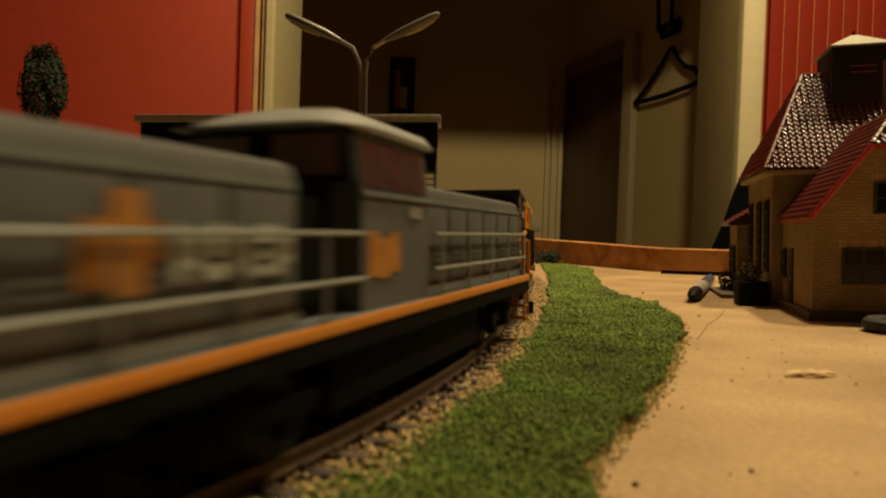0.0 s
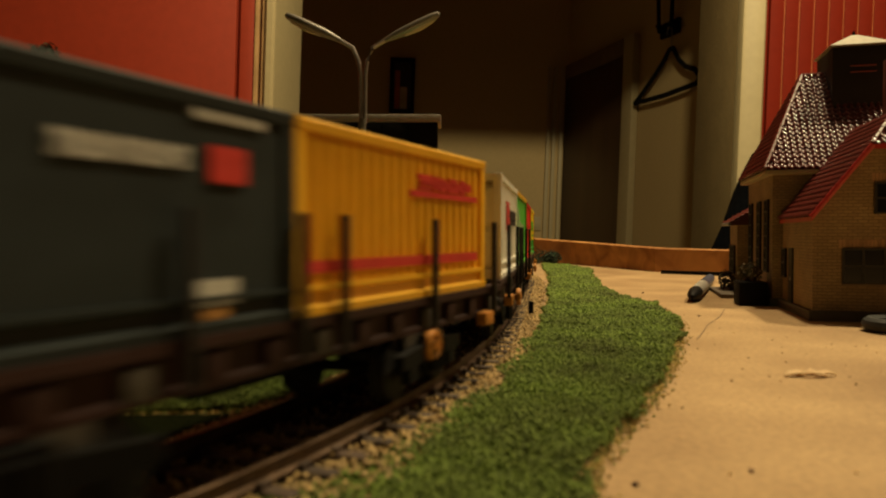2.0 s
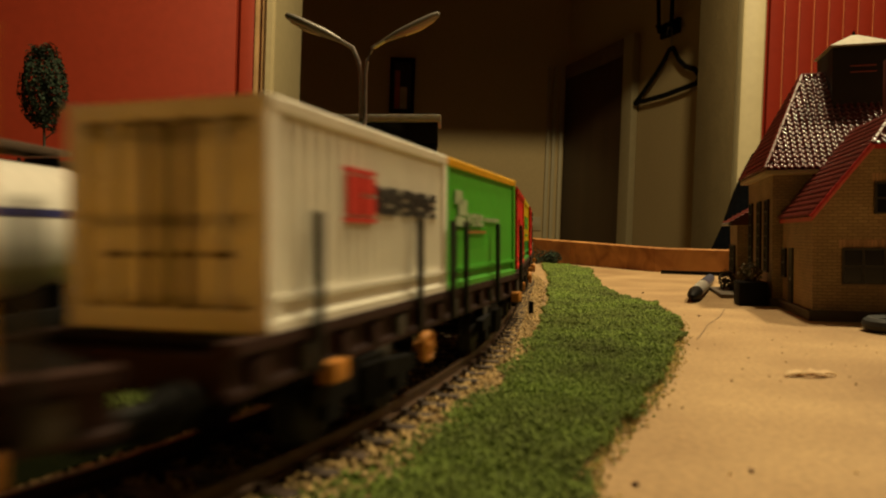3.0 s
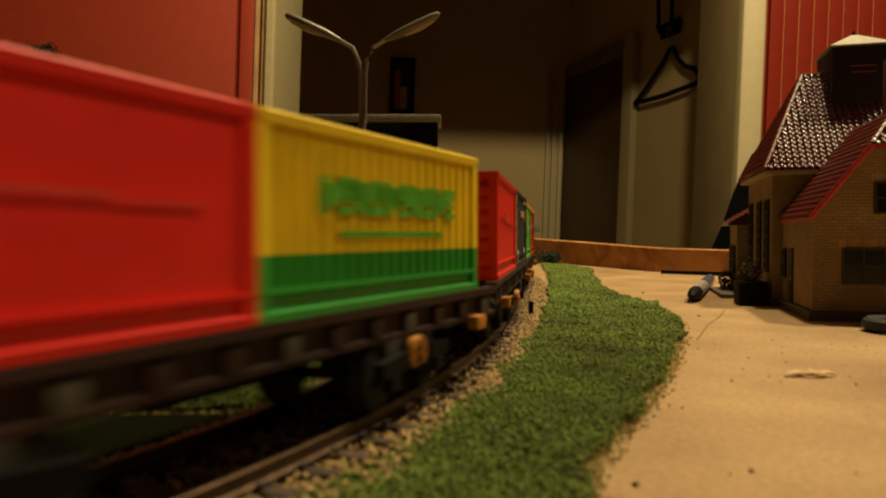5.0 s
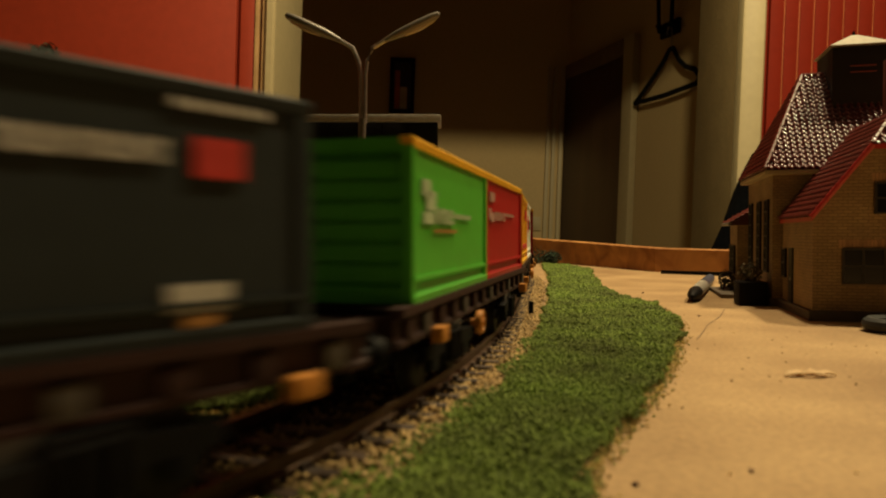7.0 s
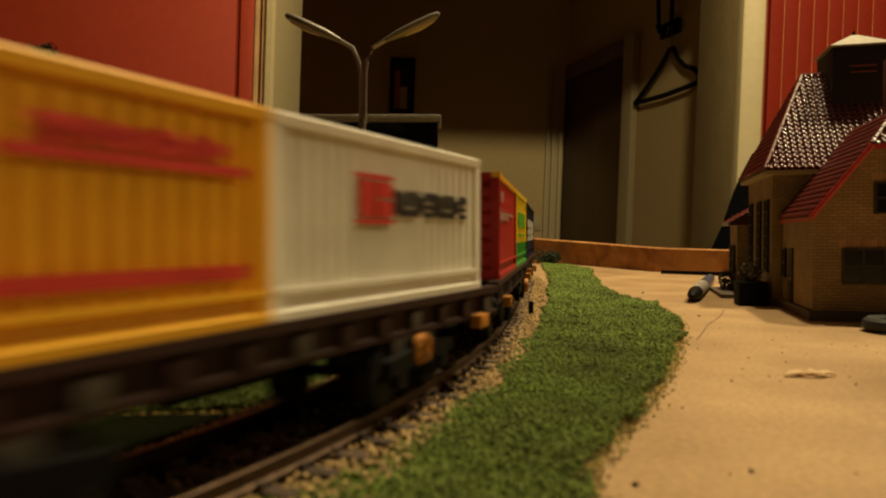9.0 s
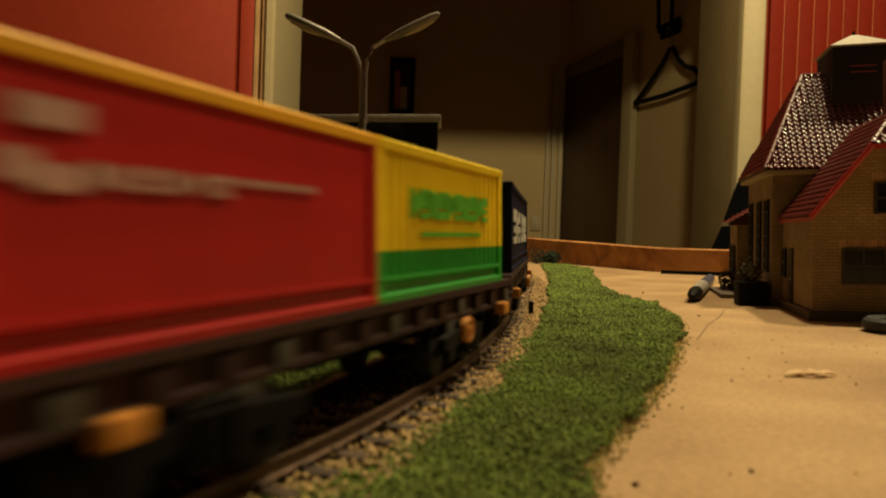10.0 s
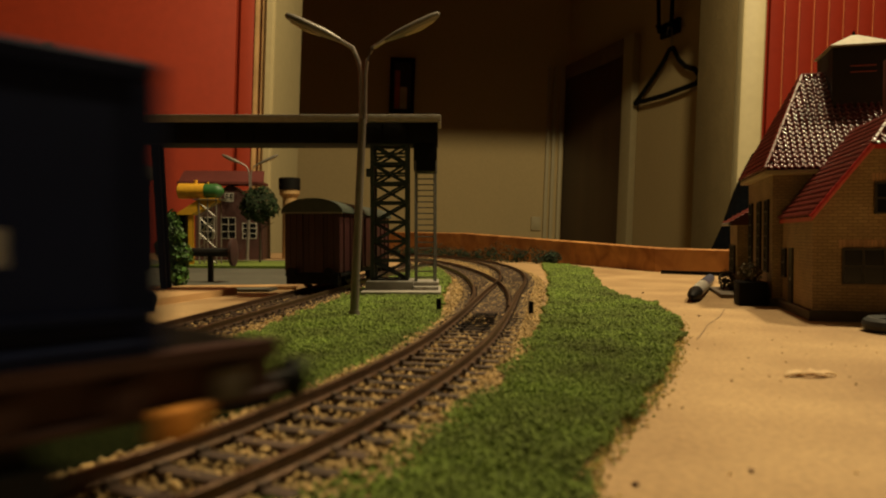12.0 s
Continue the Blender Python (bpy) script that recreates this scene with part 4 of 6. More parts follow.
def planting():
    b = thing("ivy_bush", pose(-0.1735, 0.46, 0), "bright green ivy-like bush under the gantry", "bush")
    for k, (x, y, z, r) in enumerate(((-0.001, 0, 0.034, 0.0072), (0.0050, 0, 0.022, 0.0064), (-0.003, 0.003, 0.043, 0.006), (0.002, -0.002, 0.009, 0.0075), (-0.005, 0, 0.025, 0.0075), (0.001, 0, 0.016, 0.0075))):
        bm = bmesh.new()
        clump(bm, (x, y, z), r, 260, 40 + k, 0.0021, (1, 1, 1.1), 0.4)
        part("clump", bm, BRIGHTLEAF, b, smooth=0)
    p = thing("planter", HOUSE @ pose(-0.013, 0.066, 0), "dark planter box with a small bush beside the house", "planter")
    box_part("tub", (-0.006, 0.007, -0.008, 0.010, 0.0, 0.0115), BLACK, p, bevel=0.0004)
    bm = bmesh.new()
    clump(bm, (0.0005, 0.001, 0.0155), 0.0058, 330, 61, 0.0009, (1, 1.1, 1), 0.3)
    part("shrub", bm, mat("dry_shrub", (0.10, 0.075, 0.035), 0.9, island=0.4), p, smooth=0)
    bush("shrub", HOUSE @ pose(-0.0135, 0.137, 0.001), 0.0062, 1.2, 300, mat("dry_shrub", (0.06, 0.05, 0.025)), "small dry brown shrub by the house wall", 62, 0.0011)
    bush("shrub", pose(0.128, 0.835, 0), 0.010, 0.9, 500, DARKLEAF, "small dark bush at the foot of the edge plank", 63)
    bm = bmesh.new()
    rng = random.Random(12)
    for k in range(26):
        q = k / 25
        x, y = -0.075 + 0.205 * q, 1.185 - 0.315 * q
        clump(bm, (x + rng.uniform(-0.004, 0.004) - 0.004, y - 0.012 + rng.uniform(-0.006, 0.004), rng.uniform(0.004, 0.010)), rng.uniform(0.009, 0.018), 190, 80 + k, 0.0014, (1, 0.8, rng.uniform(0.6, 1.1)), 0.3)
    solo("hedge", bm, DARKLEAF, "dark low growth along the foot of the edge plank", "hedge", "stuff", smooth=0)


planting()


def pen():
    a, b = Vector((0.1258, 0.3590, 0.0036)), Vector((0.1981, 0.525, 0.0036))
    d = (b - a).normalized()
    m = Matrix.Translation(a) @ Matrix.Rotation(-math.atan2(d.x, d.y), 4, "Z")
    t = thing("marker_pen", m, "dark-tipped marker pen with white band lying on the board", "pen")
    def turned(rows):
        bm = bmesh.new()
        loft(bm, [[Vector((r * 0.70 * math.cos(k), y, r * 0.70 * math.sin(k))) for k in np.linspace(0, math.tau, 18, endpoint=False)] for y, r in rows])
        return bm
    part("cap", turned([(-0.002, 0.0010), (0.0, 0.0028), (0.008, 0.0044), (0.020, 0.0051), (0.026, 0.0051)]), BLACK, t)
    part("band", turned([(0.0261, 0.0050), (0.082, 0.0051)]), mat("pen_white", (0.6, 0.58, 0.52), 0.4), t, "white band")
    part("barrel", turned([(0.0821, 0.0049), (0.145, 0.0049), (0.164, 0.0043), (0.168, 0.0025)]), mat("pen_blue", (0.05, 0.07, 0.12), 0.4), t, "blue-grey barrel")


pen()


def clutter():
    rng = random.Random(4)
    # a flake of wood
    t = bmesh.new()
    for k, (x, y, r, l, h) in enumerate(((0.0850, 0.1712, 0.15, 0.0030, 0.0007), (0.0885, 0.1702, -0.25, 0.0034, 0.0010), (0.0922, 0.1712, 0.10, 0.0028, 0.0008), (0.0866, 0.1730, -0.5, 0.0016, 0.0005), (0.0905, 0.1735, 0.6, 0.0018, 0.0006))):
        m = Matrix.Translation((x, y, 0.0004)) @ Matrix.Rotation(r, 4, "Z")
        rings = []
        for j in range(6):
            q = j / 5 * 2 - 1
            w = 0.0010 * (1 - q * q * 0.8)
            z = h * (1 - q * q)
            rings.append([m @ Vector((q * l, sy * w, z + dz)) for sy, dz in ((-1, 0), (1, 0.0004), (1, 0.0002), (-1, -0.0003))])
        loft(t, rings)
    solo("wood_flake", t, wood_mat("flake_wood", (0.50, 0.31, 0.14), (0.74, 0.52, 0.27), 60), "small splintered flake of pale wood on the board", "wood chip", smooth=0)
    # a thin drawn line
    t = bmesh.new()
    line = [Vector((0.1299, 0.3283, 0)), Vector((0.1165, 0.2990, 0)), Vector((0.1012, 0.2719, 0)), Vector((0.0905, 0.2482, 0)), Vector((0.0835, 0.2335, 0))]
    for p, q in zip(line, line[1:]):
        d = (q - p).normalized()
        n = Vector((d.y, -d.x, 0)) * 0.00022
        loft(t, [[p + n, p - n, p - n + Vector((0, 0, 0.00012)), p + n + Vector((0, 0, 0.00012))], [q + n, q - n, q - n + Vector((0, 0, 0.00012)), q + n + Vector((0, 0, 0.00012))]])
    solo("pencil_mark", t, mat("pencil_grey", (0.22, 0.14, 0.075), 0.8), "thin grey pencil line drawn on the bare board", "pencil mark", smooth=0)
    # a dark batten at the foot of the edge plank
    t = bmesh.new()
    add_box(t, 0, 0.092, -0.002, 0.002, 0, 0.0032, bevel=0.0004)
    solo("batten", t, BLACK, "thin black batten at the foot of the edge plank", "batten", m=Matrix.Translation((0.1965, 0.640, 0)) @ Matrix.Rotation(-0.70, 4, "Z"))
    # some dark specks
    for x, y, r in ((0.0444, 0.1019, 0.0005), (0.0262, 0.0962, 0.0006), (0.108, 0.30, 0.0006), (0.103, 0.33, 0.0008), (0.118, 0.42, 0.0008), (0.101, 0.428, 0.0006)):
        t = bmesh.new()
        bmesh.ops.create_icosphere(t, subdivisions=1, radius=r)
        for v in t.verts:
            v.co *= rng.uniform(0.7, 1.2)
            v.co.z *= 0.6
        solo("speck", t, mat("dark_crumb", (0.12, 0.06, 0.04), 0.9), "small dark crumb on the board", "crumb", group="crumbs on the board", m=pose(x, y, r * 0.5))
    # a black rubber ring by the house
    t = bmesh.new()
    rings = []
    for k in range(28):
        a = k / 28 * math.tau
        c = Vector((0.1655 + 0.014 * math.cos(a), 0.250 + 0.012 * math.sin(a), 0.0026))
        rings.append([c + Vector((math.cos(a) * math.cos(q), math.sin(a) * math.cos(q), math.sin(q))) * 0.0025 for q in np.linspace(0, math.tau, 10, endpoint=False)])
    rings.append(rings[0])
    loft(t, rings, caps=False)
    solo("rubber_ring", t, mat("rubber", (0.02, 0.02, 0.02), 0.7), "black rubber ring lying by the house", "rubber ring")
    # turnout posts
    for x, y in ((0.0360, 0.2915), (-0.0018, 0.3040)):
        p = thing("turnout_post", pose(x, y, 0), "small black post beside the turnout", "post", "turnout posts")
        box_part("post", (-0.001, 0.001, -0.001, 0.001, 0, 0.0072), BLACK, p, bevel=0.0002)
        box_part("foot", (-0.003, 0.001, -0.0013, 0.0013, 0, 0.0010), BLACK, p, bevel=0.0002)
    # turnout rodding
    q0, h0 = main_path(0.212)
    cover = thing("turnout_cover", Matrix.Translation((q0.x, q0.y, 0)) @ Matrix.Rotation(-h0, 4, "Z"), "black slatted cover between the turnout rails", "turnout cover")
    for k in range(8):
        w = 0.0058 - 0.0002 * k
        box_part("slat", (-w, w, 0.0066 * k, 0.0066 * k + 0.0016, 0.0034, 0.0038), BLACK, cover)
    for sx in (-1, 1):
        box_part("runner", (sx * 0.0035 - 0.0004, sx * 0.0035 + 0.0004, 0, 0.048, 0.0030, 0.0033), BLACK, cover)
    rod = thing("throw_rod", pose(0, 0, 0), "thin black rod from the turnout to its post", "rod")
    box_part("bar", (0.018, 0.0345, 0.2906, 0.2922, 0.0006, 0.0020), BLACK, rod, bevel=0.0002)
    box_part("bar", (-0.0005, 0.007, 0.3032, 0.3046, 0.0006, 0.0020), BLACK, rod, bevel=0.0002)
    # loose specks
    r = np.random.default_rng(9)
    pts = np.stack([0.03 + 0.12 * r.random(420), 0.09 + 0.42 * r.random(420) ** 1.3, np.full(420, 0.0002)], 1)
    pts = pts[~inside(pts, GRASS_A)]
    d = np.hypot(pts[:, 0] - 0.075, pts[:, 1] - 0.24)
    pts = pts[r.random(len(pts)) < np.exp(-d / 0.10)]
    crumbs("crumbs", pts, 0.00015 + 0.00022 * r.random(len(pts)), STONE, "loose crumbs of ballast and turf on the board", "crumbs", 3)


clutter()

# ---- behind the siding ----


def road():
    bm = bmesh.new()
    slab(bm, [(-0.105, 0.43), (-0.095, 0.66), (-0.13, 0.95), (-0.5, 0.95), (-0.45, 0.50), (-0.2, 0.43)], -0.001, 0.0016)
    solo("road", bm, mat("road_grey", (0.095, 0.095, 0.075), 0.8, var=0.25, scale=400, bump=0.2), "grey paved yard beside the siding", "road", "structure")
    bm = bmesh.new()
    slab(bm, [(-0.155, 0.70), (-0.30, 0.72), (-0.30, 0.86), (-0.15, 0.84)], 0.0017, 0.0042)
    solo("turf", bm, TURF, "small green lawn at the yard", "turf", "stuff")
    w = wood_mat("raw_lath", (0.40, 0.22, 0.09), (0.58, 0.36, 0.17), 30, (1, 0.3, 1))
    bm = bmesh.new()
    loft(bm, [[Vector((x, y, z)) for x, y in ((-0.152, 0.29), (-0.121, 0.418), (-0.140, 0.440), (-0.205, 0.40), (-0.215, 0.29))] for z in (0.0, 0.0030, 0.0034)])
    solo("wood_strip", bm, w, "raw pale wooden board lying beside the siding", "wood board", smooth=0)
    bm = bmesh.new()
    add_box(bm, -0.16, -0.075, -0.009, 0.009, 0.0, 0.0022, bevel=0.0005)
    solo("wood_strip", bm, w, "thin pale wooden strip across the yard edge", "wood board", m=pose(-0.02, 0.47, 0.0, 0, 0, 8))



road()


def brick_house():
    h = thing("brick_house", pose(-0.312, 1.0, 0.0, 0, 0, 5), "small red-brown brick house with white windows", "house")
    red = brick_mat("red_brick", (0.065, 0.014, 0.010), (0.05, 0.011, 0.008), (0.05, 0.028, 0.022))
    bm = bmesh.new()
    prism(bm, [(-0.035, 0.0), (0.058, 0.0), (0.058, 0.075), (0.012, 0.106), (-0.035, 0.075)], 0.0, 0.07)
    w = part("wall", bm, red, h, smooth=0)
    box_uv(w)
    roof = mat("brown_roof", (0.11, 0.02, 0.016), 0.6, var=0.2)
    bm = bmesh.new()
    add_box(bm, -0.058, 0.060, -0.006, 0.04, 0.1065, 0.1095)
    loft(bm, [[Vector(v) for v in ((-0.058, -0.006, 0.106), (0.060, -0.006, 0.106), (0.060, -0.004, 0.106), (-0.058, -0.004, 0.106))], [Vector(v) for v in ((-0.055, 0.022, 0.127), (0.057, 0.022, 0.127), (0.057, 0.024, 0.127), (-0.055, 0.024, 0.127))]])
    part("roof", bm, roof, h, smooth=0)
    white = mat("white_frame", (0.6, 0.57, 0.5), 0.5)
    for x, z, ww, hh in ((-0.028, 0.030, 0.020, 0.030), (0.001, 0.030, 0.020, 0.030), (0.030, 0.030, 0.020, 0.022), (0.006, 0.082, 0.012, 0.012)):
        window_unit(h, (x, -0.0008, z), (1, 0, 0), ww, hh, 2, 3, white)
    c = thing("chimney_stack", pose(-0.2215, 1.03, 0), "cream round tower with black cap", "tower")
    for n, rows, mt in (("shaft", [(0, 0.011), (0.088, 0.010), (0.094, 0.0145), (0.1, 0.0145)], mat("tan_plaster", (0.45, 0.28, 0.12), 0.7)), ("cap", [(0.1001, 0.0155), (0.117, 0.0155), (0.1175, 0.014)], BLACK)):
        bm = bmesh.new()
        loft(bm, [[Vector((r * math.cos(k), r * math.sin(k), z)) for k in np.linspace(0, math.tau, 20, endpoint=False)] for z, r in rows])
        part(n, bm, mt, c)
    # long low building with a pale flat roof
    b = thing("goods_shed", pose(-0.335, 0.62, 0), "dark goods shed with a pale flat roof", "shed")
    box_part("wall", (-0.14, 0.055, 0.0, 0.06, 0.0, 0.087), mat("shed_dark", (0.004, 0.003, 0.003), 1.0, var=0.25, spec=0.02), b)
    box_part("roof", (-0.15, 0.066, -0.008, 0.07, 0.0872, 0.098), mat("shed_roof", (0.06, 0.05, 0.04), 0.7, var=0.2), b, "pale roof edge", 0.0006)
    for x in (-0.12, -0.05, 0.015):
        window_unit(b, (x, -0.0008, 0.035), (1, 0, 0), 0.022, 0.026, 2, 2, DARKSTEEL)
    for x in (-0.02, -0.045):
        bm = bmesh.new()
        tube(bm, [(x, 0.02, 0.098), (x, 0.02, 0.104)], 0.0016, 8)
        part("roof_vent", bm, BLACK, b)


brick_house()


def hopper():
    t = thing("hopper", pose(-0.256, 0.75, 0), "yellow tank hopper with green end on lattice legs", "hopper")
    yel = mat("hopper_yellow", (0.75, 0.40, 0.03), 0.45, var=0.15)
    gre = mat("hopper_green", (0.03, 0.14, 0.03), 0.5, var=0.2)
    def cyl(rows):
        bm = bmesh.new()
        loft(bm, [[Vector((x, r * math.cos(k), 0.081 + r * math.sin(k))) for k in np.linspace(0, math.tau, 20, endpoint=False)] for x, r in rows])
        return bm
    part("tank", cyl([(-0.0225, 0.003), (-0.022, 0.0065), (-0.021, 0.0080), (0.006, 0.0080)]), yel, t)
    part("tank_end", cyl([(0.0061, 0.0078), (0.018, 0.0078), (0.022, 0.0062), (0.025, 0.003)]), gre, t, "green rounded end")
    bm = bmesh.new()
    tube(bm, [(-0.004, 0, 0.0885), (-0.004, 0, 0.0925)], 0.002, 10)
    tube(bm, [(0.009, 0, 0.0880), (0.009, 0, 0.0905)], 0.0012, 8)
    part("filler", bm, yel, t)
    bm = bmesh.new()
    prism(bm, [(-0.024, 0.056), (-0.006, 0.056), (0.020, 0.070), (0.020, 0.0735), (0.004, 0.0735)], -0.008, 0.008)
    part("chute", bm, yel, t, smooth=0)
    bm = bmesh.new()
    add_box(bm, -0.010, -0.005, -0.006, -0.002, 0.0, 0.056)
    part("leg", bm, yel, t)
    box_part("leg", (-0.024, -0.014, -0.004, 0.006, 0.0, 0.056), BLACK, t)
    for x in (0.002, 0.011, 0.020):
        for y in (-0.008, 0.008):
            bm = bmesh.new()
            tube(bm, [(x, y, 0), (x, y, 0.0735)], 0.0007, 5)
            part("post", bm, GREYPOST, t)
    for k in range(4):
        for a, b in ((0.002, 0.020), (0.020, 0.002)):
            bm = bmesh.new()
            tube(bm, [(a, -0.008, 0.005 + k * 0.016), (b, -0.008, 0.021 + k * 0.016)], 0.0005, 4)
            part("brace", bm, GREYPOST, t)
    box_part("platform", (-0.004, 0.032, -0.0095, 0.0095, 0.0712, 0.0722), GREYPOST, t)
    d = thing("disc_lever", pose(-0.1473, 0.50, 0), "dark round disc on a horizontal pole by the yard", "lever")
    bm = bmesh.new()
    loft(bm, [[Vector((x, r * math.cos(k), 0.0225 + r * math.sin(k))) for k in np.linspace(0, math.tau, 20, endpoint=False)] for x, r in ((-0.003, 0.002), (-0.001, 0.0098), (0.001, 0.0098), (0.003, 0.002))])
    part("disc", bm, mat("dark_disc", (0.05, 0.02, 0.018), 0.6), d)
    bm = bmesh.new()
    tube(bm, [(-0.045, 0.004, 0.0225), (-0.002, 0, 0.0225)], 0.0032, 10)
    part("pole", bm, DARKSTEEL, d)
    for x in (-0.038, -0.018):
        box_part("stand", (x, x + 0.003, 0.0, 0.004, 0.0016, 0.020), DARKSTEEL, d)


hopper()


# ---- rolling stock ----
DZ = 0.0174  # container floor over the rail


def wheelset_mesh():
    bm = bmesh.new()
    def ring(rows):
        loft(bm, [[Vector((x, r * math.cos(k), r * math.sin(k))) for k in np.linspace(0, math.tau, 20, endpoint=False)] for x, r in rows])
    half = [(0.0098, 0.0022), (0.0096, 0.0046), (0.0098, 0.0054), (0.0079, 0.0056), (0.0077, 0.0062), (0.0071, 0.0062), (0.0071, 0.0024), (0.0066, 0.0010)]
    ring([(0.0112, 0.0008)] + [(0.0104, 0.0010)] + half + [(-x, r) for x, r in half[::-1]] + [(-0.0104, 0.0010), (-0.0112, 0.0008)])
    return mesh_of("wheelset", bm, DARKSTEEL, 40)


WHEELSET = wheelset_mesh()
WHEEL_R = 0.0056


def bogie_meshes(axle, material):
    """Side frame (one outline with its axle boxes) and spring."""
    o = [(-axle - 0.005, 0.0062), (-axle - 0.002, 0.0062), (-axle - 0.0018, 0.0036), (-axle + 0.0018, 0.0036), (-axle + 0.002, 0.0062), (-0.0055, 0.0062), (-0.0045, 0.0040), (0.0045, 0.0040), (0.0055, 0.0062)]
    o += [(axle - 0.002, 0.0062), (axle - 0.0018, 0.0036), (axle + 0.0018, 0.0036), (axle + 0.002, 0.0062), (axle + 0.005, 0.0062), (axle + 0.005, 0.0086), (0.0055, 0.0092), (0.0045, 0.0108), (-0.0045, 0.0108), (-0.0055, 0.0092), (-axle - 0.005, 0.0086)]
    bm = bmesh.new()
    loft(bm, [[Vector((x, y, z)) for y, z in o] for x in (-0.0009, 0.0009)])
    side = mesh_of("side_frame", bm, material)
    bm = bmesh.new()
    tube(bm, [(0, 0, 0.0042), (0, 0, 0.0098)], 0.0010, 8)
    return side, mesh_of("spring", bm, material, 40)


BOGIES = {}


def bogie(parent, y, axle=0.0105, material=None):
    material = material or BLACK
    key = (axle, material.name)
    if key not in BOGIES:
        BOGIES[key] = bogie_meshes(axle, material)
    side, spring = BOGIES[key]
    b = bmesh.new()
    add_box(b, -0.0112, 0.0112, -0.003, 0.003, 0.007, 0.0102)
    ob = part("bogie", b, material, parent, "black bogie", m=pose(0, y, 0))
    for sx in (-1, 1):
        share("side_frame", side, ob, pose(sx * 0.0121, 0, 0))
        for a in (-0.0026, 0.0, 0.0026):
            share("spring", spring, ob, pose(sx * 0.0134, a, 0))
    wheels = [share("wheelset", WHEELSET, ob, pose(0, a, WHEEL_R)) for a in (-axle, axle)]
    return ob, wheels


def buffers(parent, y, way, z=0.0118, material=None):
    for x in (-0.0101, 0.0101):
        bm = bmesh.new()
        tube(bm, [(x, y, z), (x, y + way * 0.004, z)], 0.0013, 10)
        tube(bm, [(x, y + way * 0.004, z), (x, y + way * 0.0052, z)], [0.0024, 0.0026], 14)
        part("buffer", bm, material or BLACK, parent)


def coupling(parent, y, way):
    bm = bmesh.new()
    add_box(bm, -0.0016, 0.0016, *sorted((y, y + way * 0.006)), 0.0070, 0.0084)
    add_box(bm, -0.0035, 0.0035, *sorted((y + way * 0.006, y + way * 0.0072)), 0.0068, 0.0094)
    part("coupling", bm, BLACK, parent)


def container_wagon(stakes, wheels_at, label):
    t = thing("container_wagon", pose(0, 0, 0), label, "railway wagon", "container wagons")
    y0, y1 = -0.0745, 0.0775
    for sx in (-1, 1):
        bm = bmesh.new()
        prism(bm, [(sx * a, b) for a, b in ((0.0118, 0.0174), (0.0146, 0.0174), (0.0146, 0.0160), (0.0131, 0.0156), (0.0131, 0.0123), (0.0140, 0.0120), (0.0140, 0.0112), (0.0118, 0.0112))], y0, y1)
        sole = part("sole_bar", bm, WAGON, t, "brown steel sole bar")
        k = y0 + 0.004
        n = 0
        while k < y1 - 0.003:
            m = mat("pocket_grey", (0.06, 0.05, 0.04), 0.6, var=0.25) if n % 3 == 1 else WAGON
            box_part("stake_pocket", (*sorted((sx * 0.0131, sx * 0.0142)), k, k + 0.0034, 0.0118, 0.0152), m, sole, bevel=0.0002)
            k += 0.0108
            n += 1
        for y in (-0.034, 0.034):
            box_part("hanger_plate", (*sorted((sx * 0.0133, sx * 0.0140)), y - 0.003, y + 0.003, 0.0068, 0.0111), mat("pocket_grey", (0.06, 0.05, 0.04)), sole)
        for y in (-0.053, 0.0655):
            box_part("step_box", (*sorted((sx * 0.0138, sx * 0.0162)), y - 0.0022, y + 0.0022, 0.0094, 0.0122), YELLOW, sole, "orange step box", 0.0003)
        for y in wheels_at:
            bm = bmesh.new()
            loft(bm, [[Vector((sx * x, y + r * math.cos(a), 0.0088 + r * math.sin(a))) for a in np.linspace(0, math.tau, 20, endpoint=False)] for x, r in ((0.0136, 0.0008), (0.0150, 0.0008), (0.0150, 0.0026), (0.0158, 0.0028), (0.0164, 0.0026), (0.0165, 0.0020), (0.0160, 0.0019), (0.0160, 0.0008), (0.0167, 0.0007))])
            for z in (0.0080, 0.0096):
                add_box(bm, *sorted((sx * 0.0158, sx * 0.0164)), y - 0.0018, y + 0.0018, z - 0.0002, z + 0.0002)
            part("hand_wheel", bm, YELLOW, sole, "orange hand wheel")
        if stakes:
            for y in (-0.058, -0.020, 0.0, 0.010, 0.040, 0.070):
                bm = bmesh.new()
                add_box(bm, *sorted((sx * 0.0149, sx * 0.0159)), y - 0.0006, y + 0.0006, 0.0118, 0.0315, bevel=0.0001)
                part("stake", bm, DARKSTEEL, t)
    for y in (y0, -0.03, 0.0, 0.03, y1 - 0.002):
        box_part("cross_beam", (-0.0118, 0.0118, y, y + 0.002, 0.0115, 0.0160), WAGON, t)
    box_part("deck", (-0.0118, 0.0118, y0 + 0.001, y1 - 0.001, 0.0161, 0.0172), mat("deck_black", (0.008, 0.006, 0.005), 1.0, spec=0.03), t)
    box_part("air_tank", (-0.006, 0.006, -0.010, 0.010, 0.0075, 0.0115), BLACK, t, bevel=0.001)
    for y, w in ((y0, -1), (y1, 1)):
        buffers(t, y, w)
        coupling(t, y, w)
    bg = [bogie(t, y) for y in (-0.039, 0.039)]
    return t, bg


